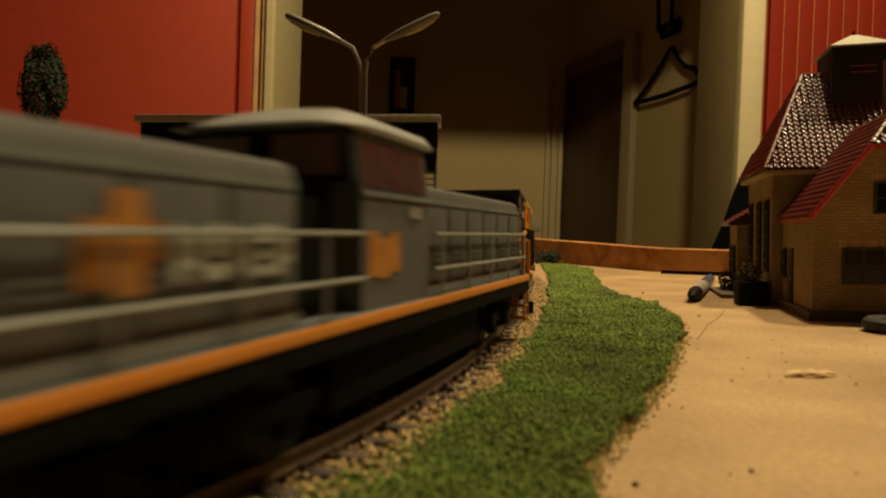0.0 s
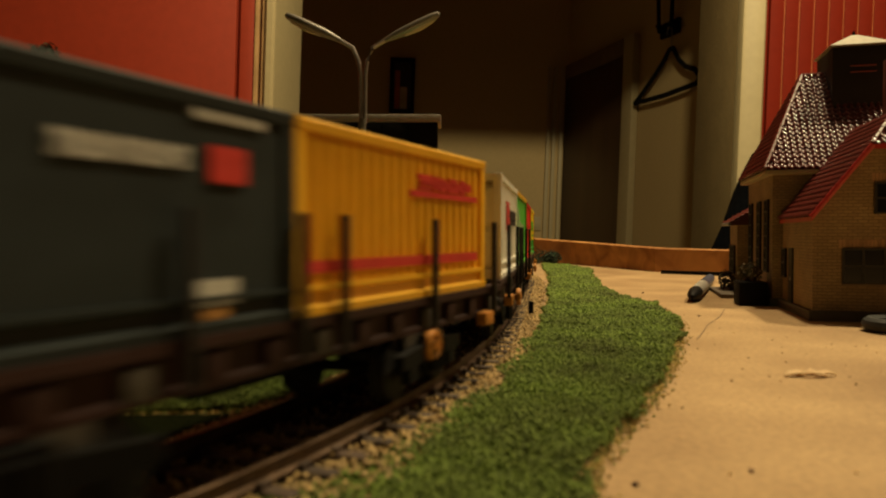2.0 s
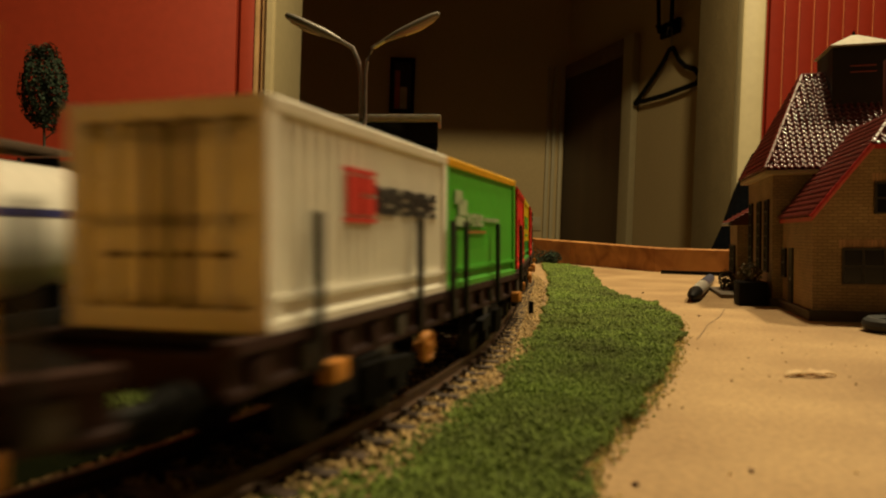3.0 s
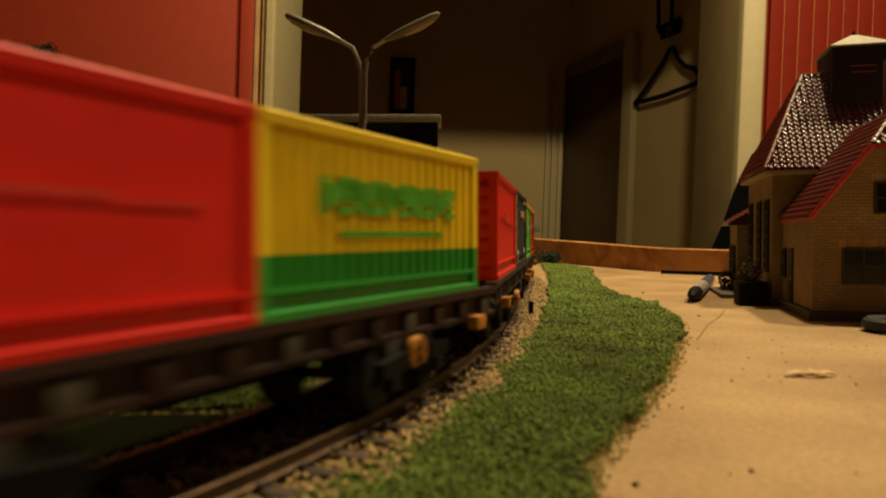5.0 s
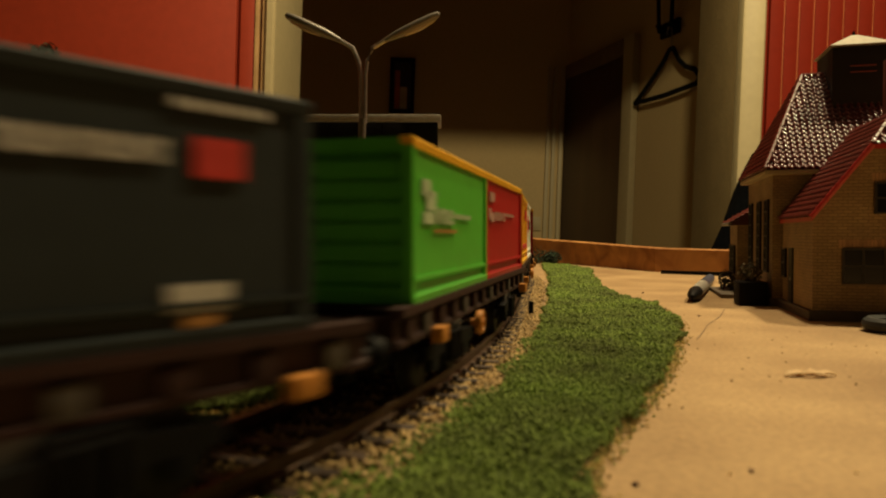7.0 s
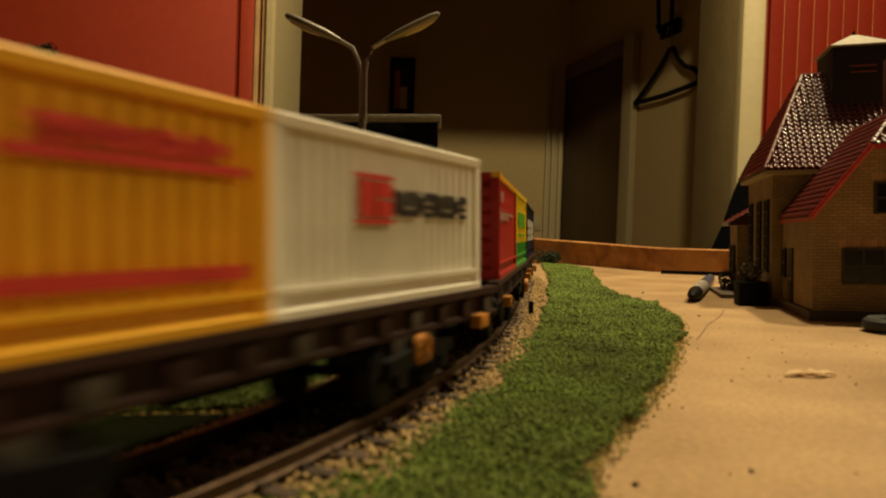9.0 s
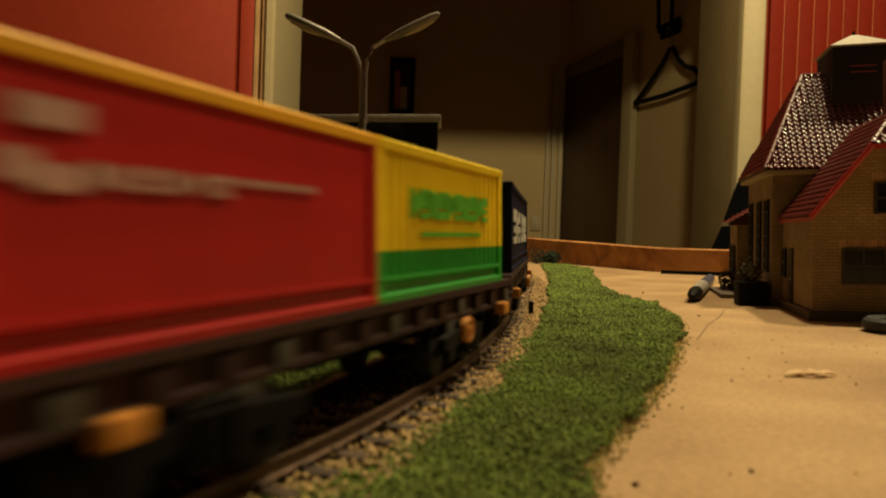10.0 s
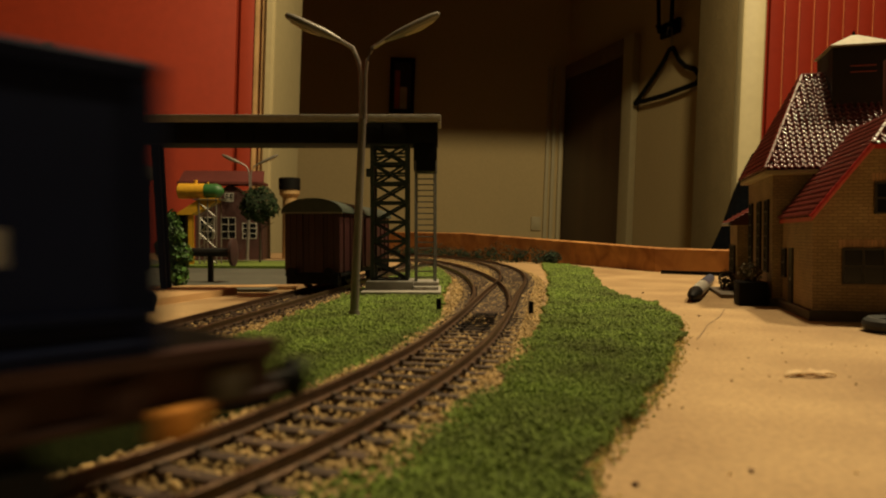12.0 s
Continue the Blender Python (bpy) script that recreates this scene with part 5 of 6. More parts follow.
def side_panel(bm, sx, y0, y1, z0, z1, ribs, half):
    """A container side: flat, or pressed into upright ribs."""
    if not ribs:
        add_box(bm, *sorted((sx * (half - 0.0012), sx * (half - 0.0004))), y0, y1, z0, z1)
        return
    n = int((y1 - y0) / 0.0031)
    w = (y1 - y0) / n
    prof = []
    for k in range(n):
        a = y0 + k * w
        prof += [(a, 0.0), (a + w * 0.42, 0.0), (a + w * 0.52, -0.0009), (a + w * 0.90, -0.0009)]
    prof.append((y1, 0.0))
    rings = []
    for z in (z0, z1):
        rings.append([Vector((sx * (half - 0.0003 + d), y, z)) for y, d in prof])
    rr = [[bm.verts.new(v) for v in r] for r in rings]
    for k in range(len(prof) - 1):
        bm.faces.new((rr[0][k], rr[0][k + 1], rr[1][k + 1], rr[1][k]))


# block shapes of a cell, in shares of its width and height
BLOCKS = [[(0.0, 0.38, 0.0, 1.0), (0.50, 0.86, 0.22, 0.80)], [(0.0, 0.86, 0.0, 0.28), (0.14, 0.74, 0.40, 1.0)], [(0.0, 0.32, 0.08, 1.0), (0.42, 0.86, 0.0, 0.92)], [(0.0, 0.86, 0.64, 1.0), (0.10, 0.80, 0.32, 0.52), (0.0, 0.86, 0.0, 0.20)]]


def marks(parent, rows, length, height, sx, half, name="lettering"):
    """Plain blocks on the side: (from, to, top, bottom, count, material) in shares of the side, from its front and its top; a count below nought gives cells of uneven blocks."""
    for a, b, top, bot, n, m in rows:
        bm = bmesh.new()
        y0, y1 = -length / 2 + a * length, -length / 2 + b * length
        if sx < 0:
            y0, y1 = -y1, -y0
        z0, z1 = DZ + height * (1 - bot), DZ + height * (1 - top)
        xs = sorted((sx * (half - 0.0002), sx * (half + 0.00012)))
        w = (y1 - y0) / abs(n)
        for k in range(abs(n)):
            if n < 0:
                for u0, u1, v0, v1 in BLOCKS[(k * 3 + int(a * 700)) % 4]:
                    add_box(bm, *xs, y0 + (k + u0) * w, y0 + (k + u1) * w, z0 + v0 * (z1 - z0), z0 + v1 * (z1 - z0))
            else:
                add_box(bm, *xs, y0 + k * w, y0 + (k + (0.72 if n > 1 else 1)) * w, z0, z1)
        part(name, bm, m, parent, smooth=0)


def container(label, material, length=0.0674, lower=None, ribs=False, rail=None, side_marks=(), end_ribs=True, height=0.0272, share_low=0.37):
    t = thing("container", pose(0, 0, 0), label, "freight container", "containers")
    half, hl = 0.0140, length / 2
    z0, z1 = DZ, DZ + height
    split = DZ + height * share_low
    rail = rail or material
    low = lower or material
    # inner shell closes the box
    bm = bmesh.new()
    add_box(bm, -half + 0.0014, half - 0.0014, -hl + 0.0012, hl - 0.0012, z0 + 0.0004, z1 - 0.0006)
    part("shell", bm, material, t)
    for sx in (-1, 1):
        for za, zb, m in ((z0 + 0.0042, split, low), (split, z1 - 0.0016, material)):
            bm = bmesh.new()
            side_panel(bm, sx, -hl + 0.002, hl - 0.002, za, zb, ribs, half)
            part("side_panel", bm, m, t, smooth=0)
        bm = bmesh.new()
        prism(bm, [(sx * x, z) for x, z in ((half - 0.0014, z0), (half + 0.0002, z0), (half + 0.0003, z0 + 0.0012), (half - 0.0007, z0 + 0.0017), (half - 0.0007, z0 + 0.0031), (half + 0.0002, z0 + 0.0036), (half + 0.0002, z0 + 0.0043), (half - 0.0014, z0 + 0.0043))], -hl + 0.0003, hl - 0.0003)
        part("bottom_rail", bm, low, t, smooth=0)
        bm = bmesh.new()
        prism(bm, [(sx * x, z) for x, z in ((half - 0.0016, z1 - 0.0017), (half + 0.0002, z1 - 0.0017), (half + 0.0004, z1 - 0.0004), (half, z1), (half - 0.0016, z1))], -hl + 0.0003, hl - 0.0003)
        part("top_rail", bm, rail, t, smooth=0)
        for sy in (-1, 1):
            for za, zb, m in ((z0, split, low), (split, z1 - 0.0001, material)):
                bm = bmesh.new()
                add_box(bm, *sorted((sx * (half - 0.0020), sx * (half + 0.0001))), *sorted((sy * (hl - 0.0020), sy * hl)), za, zb)
                part("corner_post", bm, m, t)
            for zc in (z0, z1 - 0.0014):
                box_part("corner_casting", (*sorted((sx * (half - 0.0021), sx * (half + 0.0003))), *sorted((sy * (hl - 0.0022), sy * (hl + 0.0001))), zc, zc + 0.0014), low if zc == z0 else rail, t, bevel=0.0002)
    for sy in (-1, 1):
        bm = bmesh.new()
        out = [(hl - 0.0013, z0), (hl - 0.0001, z0), (hl - 0.0001, z0 + 0.0024), (hl - 0.0012, z0 + 0.0028)]
        n = 6 if end_ribs else 2
        for k in range(n):
            z, dz = z0 + 0.0032 + k * (height - 0.0062) / n, (height - 0.0062) / n
            out += [(hl - 0.0012, z), (hl - 0.0009, z + dz * 0.10), (hl - 0.0009, z + dz * 0.75), (hl - 0.0012, z + dz * 0.85)]
        out += [(hl - 0.0012, z1 - 0.0024), (hl - 0.0001, z1 - 0.0020), (hl - 0.0001, z1 - 0.0001), (hl - 0.0013, z1 - 0.0001)]
        loft(bm, [[Vector((x, sy * y, z)) for y, z in out] for x in (-half + 0.002, half - 0.002)])
        part("end_panel", bm, material, t, smooth=0)
        if not end_ribs:
            dim = mat("lock_rod_grey", (0.16, 0.13, 0.10), 0.5, var=0.2)
            for x in (-0.0075, -0.0030, 0.0030, 0.0075):
                bm = bmesh.new()
                tube(bm, [(x, sy * (hl - 0.0005), z0 + 0.002), (x, sy * (hl - 0.0005), z1 - 0.002)], 0.0004, 6)
                part("lock_rod", bm, dim if abs(x) < 0.005 else material, t)
                box_part("lock_handle", (x - 0.0013, x + 0.0013, *sorted((sy * (hl - 0.0009), sy * (hl - 0.0001))), z0 + 0.0085, z0 + 0.0093), dim, t)
            box_part("door_seam", (-0.0006, 0.0006, *sorted((sy * (hl - 0.0010), sy * (hl - 0.0007))), z0 + 0.0030, z1 - 0.0026), BLACK, t)
            for z in (z0 + 0.0026, z1 - 0.0026):
                box_part("door_seam", (-half + 0.0024, half - 0.0024, *sorted((sy * (hl - 0.0012), sy * (hl - 0.0006))), z - 0.0002, z + 0.0002), dim, t)
            for sx in (-1, 1):
                for z in (0.006, 0.012, 0.018, 0.0225):
                    box_part("hinge", (*sorted((sx * (half - 0.0034), sx * (half - 0.0021))), *sorted((sy * (hl - 0.0010), sy * (hl - 0.0002))), z0 + z, z0 + z + 0.0008), material, t)
    for sx in (-1, 1):
        marks(t, side_marks, length, height, sx, half)
    return t


C_DARK = mat("container_grey", (0.025, 0.032, 0.034), 0.6, spec=0.15, var=0.15, scale=200, bump=0.03)
C_YEL = mat("container_yellow", (0.86, 0.45, 0.016), 0.42, var=0.10, scale=200, bump=0.03)
C_WHITE = mat("container_white", (0.85, 0.82, 0.73), 0.45, var=0.10, scale=200, bump=0.03)
C_GREEN = mat("container_green", (0.07, 0.40, 0.025), 0.42, var=0.12, scale=200, bump=0.03)
C_RED = mat("container_red", (0.70, 0.012, 0.008), 0.42, spec=0.35, var=0.12, scale=200, bump=0.03)
C_DRED = mat("container_dark_red", (0.37, 0.008, 0.008), 0.42, spec=0.3, var=0.12, scale=200, bump=0.03)
C_BLUE = mat("container_navy", (0.003, 0.006, 0.026), 0.6, spec=0.08, var=0.15, scale=200, bump=0.03)
C_LOWGREEN = mat("container_band_green", (0.013, 0.30, 0.028), 0.42, var=0.12, scale=200, bump=0.03)
C_LEMON = mat("container_lemon", (0.90, 0.66, 0.014), 0.42, var=0.10, scale=200, bump=0.03)
M_WHITE = mat("mark_white", (0.52, 0.51, 0.47), 0.5, var=0.1)
M_RED = mat("mark_red", (0.55, 0.03, 0.02), 0.5, var=0.1)
M_BLACK = mat("mark_black", (0.02, 0.02, 0.02), 0.5, var=0.1)
M_ORANGE = mat("mark_orange", (0.42, 0.20, 0.05), 0.5, var=0.15)
M_GREEN = mat("mark_green", (0.09, 0.40, 0.02), 0.5, var=0.1)
M_PALEG = mat("mark_pale", (0.38, 0.47, 0.28), 0.5, var=0.1)

DARK_MARKS = [(0.485, 0.725, 0.235, 0.325, -9, M_WHITE), (0.77, 0.86, 0.215, 0.37, 1, M_RED), (0.735, 0.915, 0.075, 0.115, 7, M_WHITE), (0.13, 0.255, 0.79, 0.885, 1, M_WHITE), (0.725, 0.835, 0.775, 0.88, 1, M_WHITE), (0.15, 0.24, 0.905, 0.95, 1, M_ORANGE), (0.75, 0.81, 0.90, 0.94, 1, M_ORANGE), (0.030, 0.072, 0.06, 0.80, 1, M_ORANGE)]
for kk in range(5):
    DARK_MARKS.append((0.073, 0.108, 0.08 + kk * 0.15, 0.155 + kk * 0.15, 1, M_ORANGE))
    DARK_MARKS.append((0.012, 0.029, 0.14 + kk * 0.15, 0.195 + kk * 0.15, 1, M_ORANGE))
STRIPE_MARKS = [(0.53, 0.90, 0.185, 0.285, -4, M_RED), (0.56, 0.86, 0.215, 0.255, 1, M_RED), (0.485, 0.935, 0.295, 0.335, 1, M_RED), (0.04, 0.935, 0.72, 0.782, 1, M_RED)]
SQUARE_MARKS = [(0.29, 0.458, 0.235, 0.262, 1, M_RED), (0.29, 0.458, 0.495, 0.522, 1, M_RED), (0.305, 0.375, 0.275, 0.482, 1, M_RED), (0.385, 0.455, 0.275, 0.365, 1, M_RED), (0.385, 0.455, 0.385, 0.482, 1, M_RED), (0.467, 0.905, 0.308, 0.472, -8, M_BLACK)]
GREEN_MARKS = [(0.09, 0.17, 0.235, 0.34, 1, M_PALEG), (0.13, 0.225, 0.30, 0.43, 1, M_PALEG), (0.10, 0.21, 0.44, 0.515, 1, M_PALEG), (0.235, 0.45, 0.405, 0.51, -4, M_PALEG), (0.46, 0.70, 0.43, 0.465, 9, M_PALEG), (0.21, 0.49, 0.548, 0.572, 7, M_ORANGE)]
M_DULL = mat("mark_dull", (0.42, 0.24, 0.19), 0.5, var=0.15)
RED_MARKS = [(0.07, 0.175, 0.17, 0.26, 1, M_DULL), (0.05, 0.10, 0.33, 0.43, 1, M_DULL), (0.095, 0.17, 0.37, 0.455, 1, M_DULL), (0.18, 0.475, 0.35, 0.435, -4, M_DULL), (0.48, 0.735, 0.35, 0.382, 9, M_DULL)]
BAND_MARKS = [(0.195, 0.845, 0.275, 0.475, -10, M_GREEN), (0.25, 0.80, 0.30, 0.40, 14, M_GREEN), (0.27, 0.765, 0.568, 0.60, 22, M_GREEN)]
M_FAINT = mat("mark_faint", (0.64, 0.040, 0.030), 0.5, var=0.1)
PLAINRED_MARKS = [(0.22, 0.40, 0.40, 0.425, 8, M_FAINT), (0.36, 0.44, 0.37, 0.45, 1, M_FAINT), (0.46, 0.70, 0.425, 0.46, 9, M_FAINT), (0.70, 0.88, 0.455, 0.475, 8, M_FAINT)]
LONG_MARKS = [(x0, x1, 0.28, 0.685, -1, M_WHITE) for x0, x1 in ((0.097, 0.222), (0.218, 0.338), (0.330, 0.452), (0.505, 0.592), (0.588, 0.662), (0.655, 0.805), (0.797, 0.903))] + [(0.453, 0.495, 0.50, 0.58, 1, M_WHITE)]


def dark_box():
    return container("dark grey freight container with orange edge marks", C_DARK, side_marks=DARK_MARKS)


def yellow_box():
    return container("yellow ribbed freight container with red stripe", C_YEL, ribs=True, side_marks=STRIPE_MARKS)


def white_box():
    return container("white ribbed freight container with red square mark", C_WHITE, ribs=True, side_marks=SQUARE_MARKS, end_ribs=False)


def green_box():
    return container("bright green freight container with yellow top rail", C_GREEN, rail=C_YEL, side_marks=GREEN_MARKS)


def dark_red_box():
    return container("deep red freight container with yellow top rail", C_DRED, rail=C_YEL, side_marks=RED_MARKS)


def red_box():
    return container("plain bright red freight container", C_RED, side_marks=PLAINRED_MARKS)


def lemon_box():
    return container("yellow ribbed freight container with green lower half", C_LEMON, lower=C_LOWGREEN, share_low=0.315, ribs=True, side_marks=BAND_MARKS)


def navy_box():
    return container("long navy blue freight container with white block marks", C_BLUE, length=0.1290, side_marks=LONG_MARKS, end_ribs=True)


def locomotive():
    t = thing("diesel_locomotive", pose(0, 0, 0), "grey diesel locomotive with orange frame stripe and railings", "locomotive")
    grey = mat("loco_grey", (0.088, 0.094, 0.090), 0.55, spec=0.3, var=0.18, scale=250, bump=0.06)
    pale = mat("loco_pale_grey", (0.15, 0.175, 0.18), 0.5, var=0.18)
    dark = mat("loco_dark", (0.005, 0.005, 0.005), 0.7, var=0.2, spec=0.08)
    silver = mat("loco_rail", (0.23, 0.24, 0.22), 0.4, var=0.1)
    rust = mat("worn_orange", (0.40, 0.13, 0.02), 0.55, var=0.25)
    y0, y1 = -0.125, 0.0925
    box_part("frame", (-0.0162, 0.0162, y0, y1 - 0.008, 0.0120, 0.0151), dark, t, bevel=0.0003)
    for sx in (-1, 1):
        box_part("frame_stripe", (*sorted((sx * 0.0160, sx * 0.0166)), y0, y1 - 0.010, 0.0152, 0.0169), ORANGE, t, "orange stripe", 0.0002)
    box_part("deck", (-0.0159, 0.0159, y0, y1 - 0.008, 0.0153, 0.0170), pale, t)
    def hood(a, b, top, name):
        bm = bmesh.new()
        prism(bm, [(-0.0142, 0.0171), (0.0142, 0.0171), (0.0142, top - 0.0022), (0.0136, top - 0.0007), (0.0120, top), (-0.0120, top), (-0.0136, top - 0.0007), (-0.0142, top - 0.0022)], a, b)
        hd = part(name, bm, grey, t)
        for sx in (-1, 1):
            n = int((b - a) / 0.0125)
            w = (b - a) / n
            for k in range(n):
                ya = a + k * w + 0.0006
                box_part("hood_door", (*sorted((sx * 0.0142, sx * 0.0146)), ya, ya + w - 0.0012, 0.0195, top - 0.0042), grey, hd, bevel=0.0002)
                for j in range(3):
                    box_part("louvre", (*sorted((sx * 0.0146, sx * 0.0149)), ya + 0.002, ya + w - 0.0035, 0.0235 + j * 0.0012, 0.0241 + j * 0.0012), grey, hd)
            box_part("base_band", (*sorted((sx * 0.0142, sx * 0.0148)), a, b, 0.0172, 0.0190), pale, hd)
            box_part("top_band", (*sorted((sx * 0.0142, sx * 0.01455)), a + 0.0004, b - 0.0004, top - 0.0036, top - 0.0026), pale, hd)
        return hd
    rear = hood(-0.0015, 0.0775, 0.0382, "rear_hood")
    front = hood(-0.122, -0.0490, 0.0378, "front_hood")
    for y in (0.02, 0.045):
        bm = bmesh.new()
        tube(bm, [(0, y, 0.0380), (0, y, 0.0400)], 0.005, 16)
        part("fan_cowl", bm, dark, rear)
    box_part("vestibule", (-0.0095, 0.0095, -0.0489, -0.0312, 0.0171, 0.0364), dark, t)
    # cab
    bm = bmesh.new()
    prism(bm, [(-0.0150, 0.0171), (0.0150, 0.0171), (0.0150, 0.0350), (0.0138, 0.0444), (-0.0138, 0.0444), (-0.0150, 0.0350)], -0.0310, -0.0017)
    cab = part("cab", bm, grey, t)
    bm = bmesh.new()
    outline = [(-0.0148, 0.0445), (0.0148, 0.0445), (0.0150, 0.0453), (0.0140, 0.0468), (0.0095, 0.0486), (0.0, 0.0492), (-0.0095, 0.0486), (-0.0140, 0.0468), (-0.0150, 0.0453)]
    loft(bm, [[Vector((x * w, y, 0.0445 + (z - 0.0445) * h)) for x, z in outline] for y, w, h in ((-0.0385, 0.90, 0.10), (-0.0345, 0.96, 0.45), (-0.0285, 1.0, 0.90), (-0.0220, 1.0, 1.0), (-0.0020, 1.0, 1.0), (0.0010, 0.98, 0.75))])
    part("cab_roof", bm, mat("loco_roof", (0.27, 0.285, 0.275), 0.55, var=0.2), cab, "grey roof")
    bm = bmesh.new()
    prism(bm, [(-0.0148, 0.0365), (0.0148, 0.0365), (0.0138, 0.0444), (-0.0138, 0.0444)], -0.0345, -0.0311)
    part("cab_front", bm, dark, cab, "dark cab front")
    for x in (-0.0075, 0.0075):
        box_part("cab_window", (x - 0.0055, x + 0.0055, -0.0349, -0.0345, 0.0374, 0.0436), mat("tinted_window", (0.12, 0.07, 0.06), 0.2, var=0.05), cab, "tinted front window")
    for sx in (-1, 1):
        for a, b in ((-0.0300, -0.0215), (-0.0205, -0.0120), (-0.0110, -0.0035)):
            bm = bmesh.new()
            add_box(bm, -0.0003, 0.0003, a, b, 0.0004, 0.0076, Matrix.Translation((sx * 0.0149, 0, 0.0356)) @ Matrix.Rotation(-sx * 0.148, 4, "Y"))
            part("cab_window", bm, mat("tinted_side_window", (0.05, 0.026, 0.024), 0.2, var=0.05), cab, "dark tinted cab window")
        box_part("window_sill", (*sorted((sx * 0.0148, sx * 0.0154)), -0.0312, -0.0015, 0.0345, 0.0353), pale, cab, bevel=0.0001)
        bm = bmesh.new()
        for ya, yb, za, zb in ((-0.0290, -0.0255, 0.0222, 0.0292), (-0.0256, -0.0205, 0.0218, 0.0282), (-0.0206, -0.0165, 0.0226, 0.0290)):
            add_box(bm, *sorted((sx * 0.0150, sx * 0.01525)), ya, yb, za, zb)
        part("logo", bm, mat("dull_orange", (0.42, 0.17, 0.025), 0.5, var=0.2), cab, "orange block mark", smooth=0)
        box_part("plate", (*sorted((sx * 0.0150, sx * 0.01525)), -0.0120, -0.0060, 0.0315, 0.0335), silver, cab)
        bm = bmesh.new()
        for ya, yb, za, zb in ((-0.0835, -0.0800, 0.0240, 0.0300), (-0.0801, -0.0765, 0.0232, 0.0326), (-0.0766, -0.0745, 0.0262, 0.0300)):
            add_box(bm, *sorted((sx * 0.0149, sx * 0.01515)), ya, yb, za, zb)
        part("logo", bm, mat("dull_orange", (0.42, 0.17, 0.025)), front, "orange block mark", smooth=0)
        bm = bmesh.new()
        for k in range(5):
            for u0, u1, v0, v1 in BLOCKS[k % 4]:
                add_box(bm, *sorted((sx * 0.0149, sx * 0.01515)), -0.0725 + (k + u0) * 0.0044, -0.0725 + (k + u1) * 0.0044, 0.0240 + v0 * 0.0058, 0.0240 + v1 * 0.0058)
        part("lettering", bm, mat("mark_grey", (0.40, 0.41, 0.37), 0.5), front)
        box_part("cab_door", (*sorted((sx * 0.0106, sx * 0.0110)), -0.0465, -0.0340, 0.0175, 0.0340), dark, t)
        for a, b in ((-0.122, -0.032), (-0.001, 0.079)):
            for z in (0.0222, 0.0288):
                bm = bmesh.new()
                tube(bm, [(sx * 0.0160, a, z), (sx * 0.0160, b, z)], 0.00042, 6)
                part("handrail", bm, silver, t, "pale grey handrail")
            k = a + 0.004
            while k < b:
                bm = bmesh.new()
                tube(bm, [(sx * 0.0160, k, 0.0170), (sx * 0.0160, k, 0.0289)], 0.00035, 5)
                part("stanchion", bm, silver, t)
                k += 0.0185
        # steps and end railing at the rear
        for z in (0.0035, 0.0072, 0.0110):
            box_part("step", (*sorted((sx * 0.0118, sx * 0.0158)), 0.0800, 0.0852, z, z + 0.0008), rust, t, "orange step", 0.0002)
        for y in (0.0800, 0.0846):
            box_part("step_side", (*sorted((sx * 0.0118, sx * 0.0124)), y, y + 0.0006, 0.0030, 0.0150), rust, t)
            box_part("step_side", (*sorted((sx * 0.0152, sx * 0.0158)), y, y + 0.0006, 0.0030, 0.0150), rust, t)
        box_part("landing", (*sorted((sx * 0.0095, sx * 0.0160)), 0.0792, 0.0872, 0.0145, 0.0158), pale, t, bevel=0.0002)
        for pts in ([(sx * 0.0155, 0.0790, 0.0170), (sx * 0.0155, 0.0790, 0.0288), (sx * 0.0155, 0.0815, 0.0296)], [(sx * 0.0155, 0.0862, 0.0155), (sx * 0.0155, 0.0862, 0.0270), (sx * 0.0060, 0.0866, 0.0272), (sx * 0.0060, 0.0866, 0.0155)], [(sx * 0.0155, 0.0862, 0.0205), (sx * 0.0060, 0.0866, 0.0207)]):
            bm = bmesh.new()
            tube(bm, pts, 0.00062, 6)
            part("end_railing", bm, ORANGE, t, "orange end railing")
    box_part("end_panel", (-0.0094, 0.0094, 0.0776, 0.0862, 0.0153, 0.0170), pale, t)
    box_part("buffer_beam", (-0.0117, 0.0117, 0.0842, 0.0866, 0.0085, 0.0144), rust, t, "dull orange buffer beam", 0.0003)
    box_part("fuel_tank", (-0.0135, 0.0135, -0.038, 0.038, 0.0028, 0.0119), dark, t, bevel=0.001)
    buffers(t, 0.0866, 1)
    coupling(t, 0.0866, 1)
    bg = [bogie(t, y, 0.0135, dark) for y in (-0.062, 0.062)]
    return t, bg


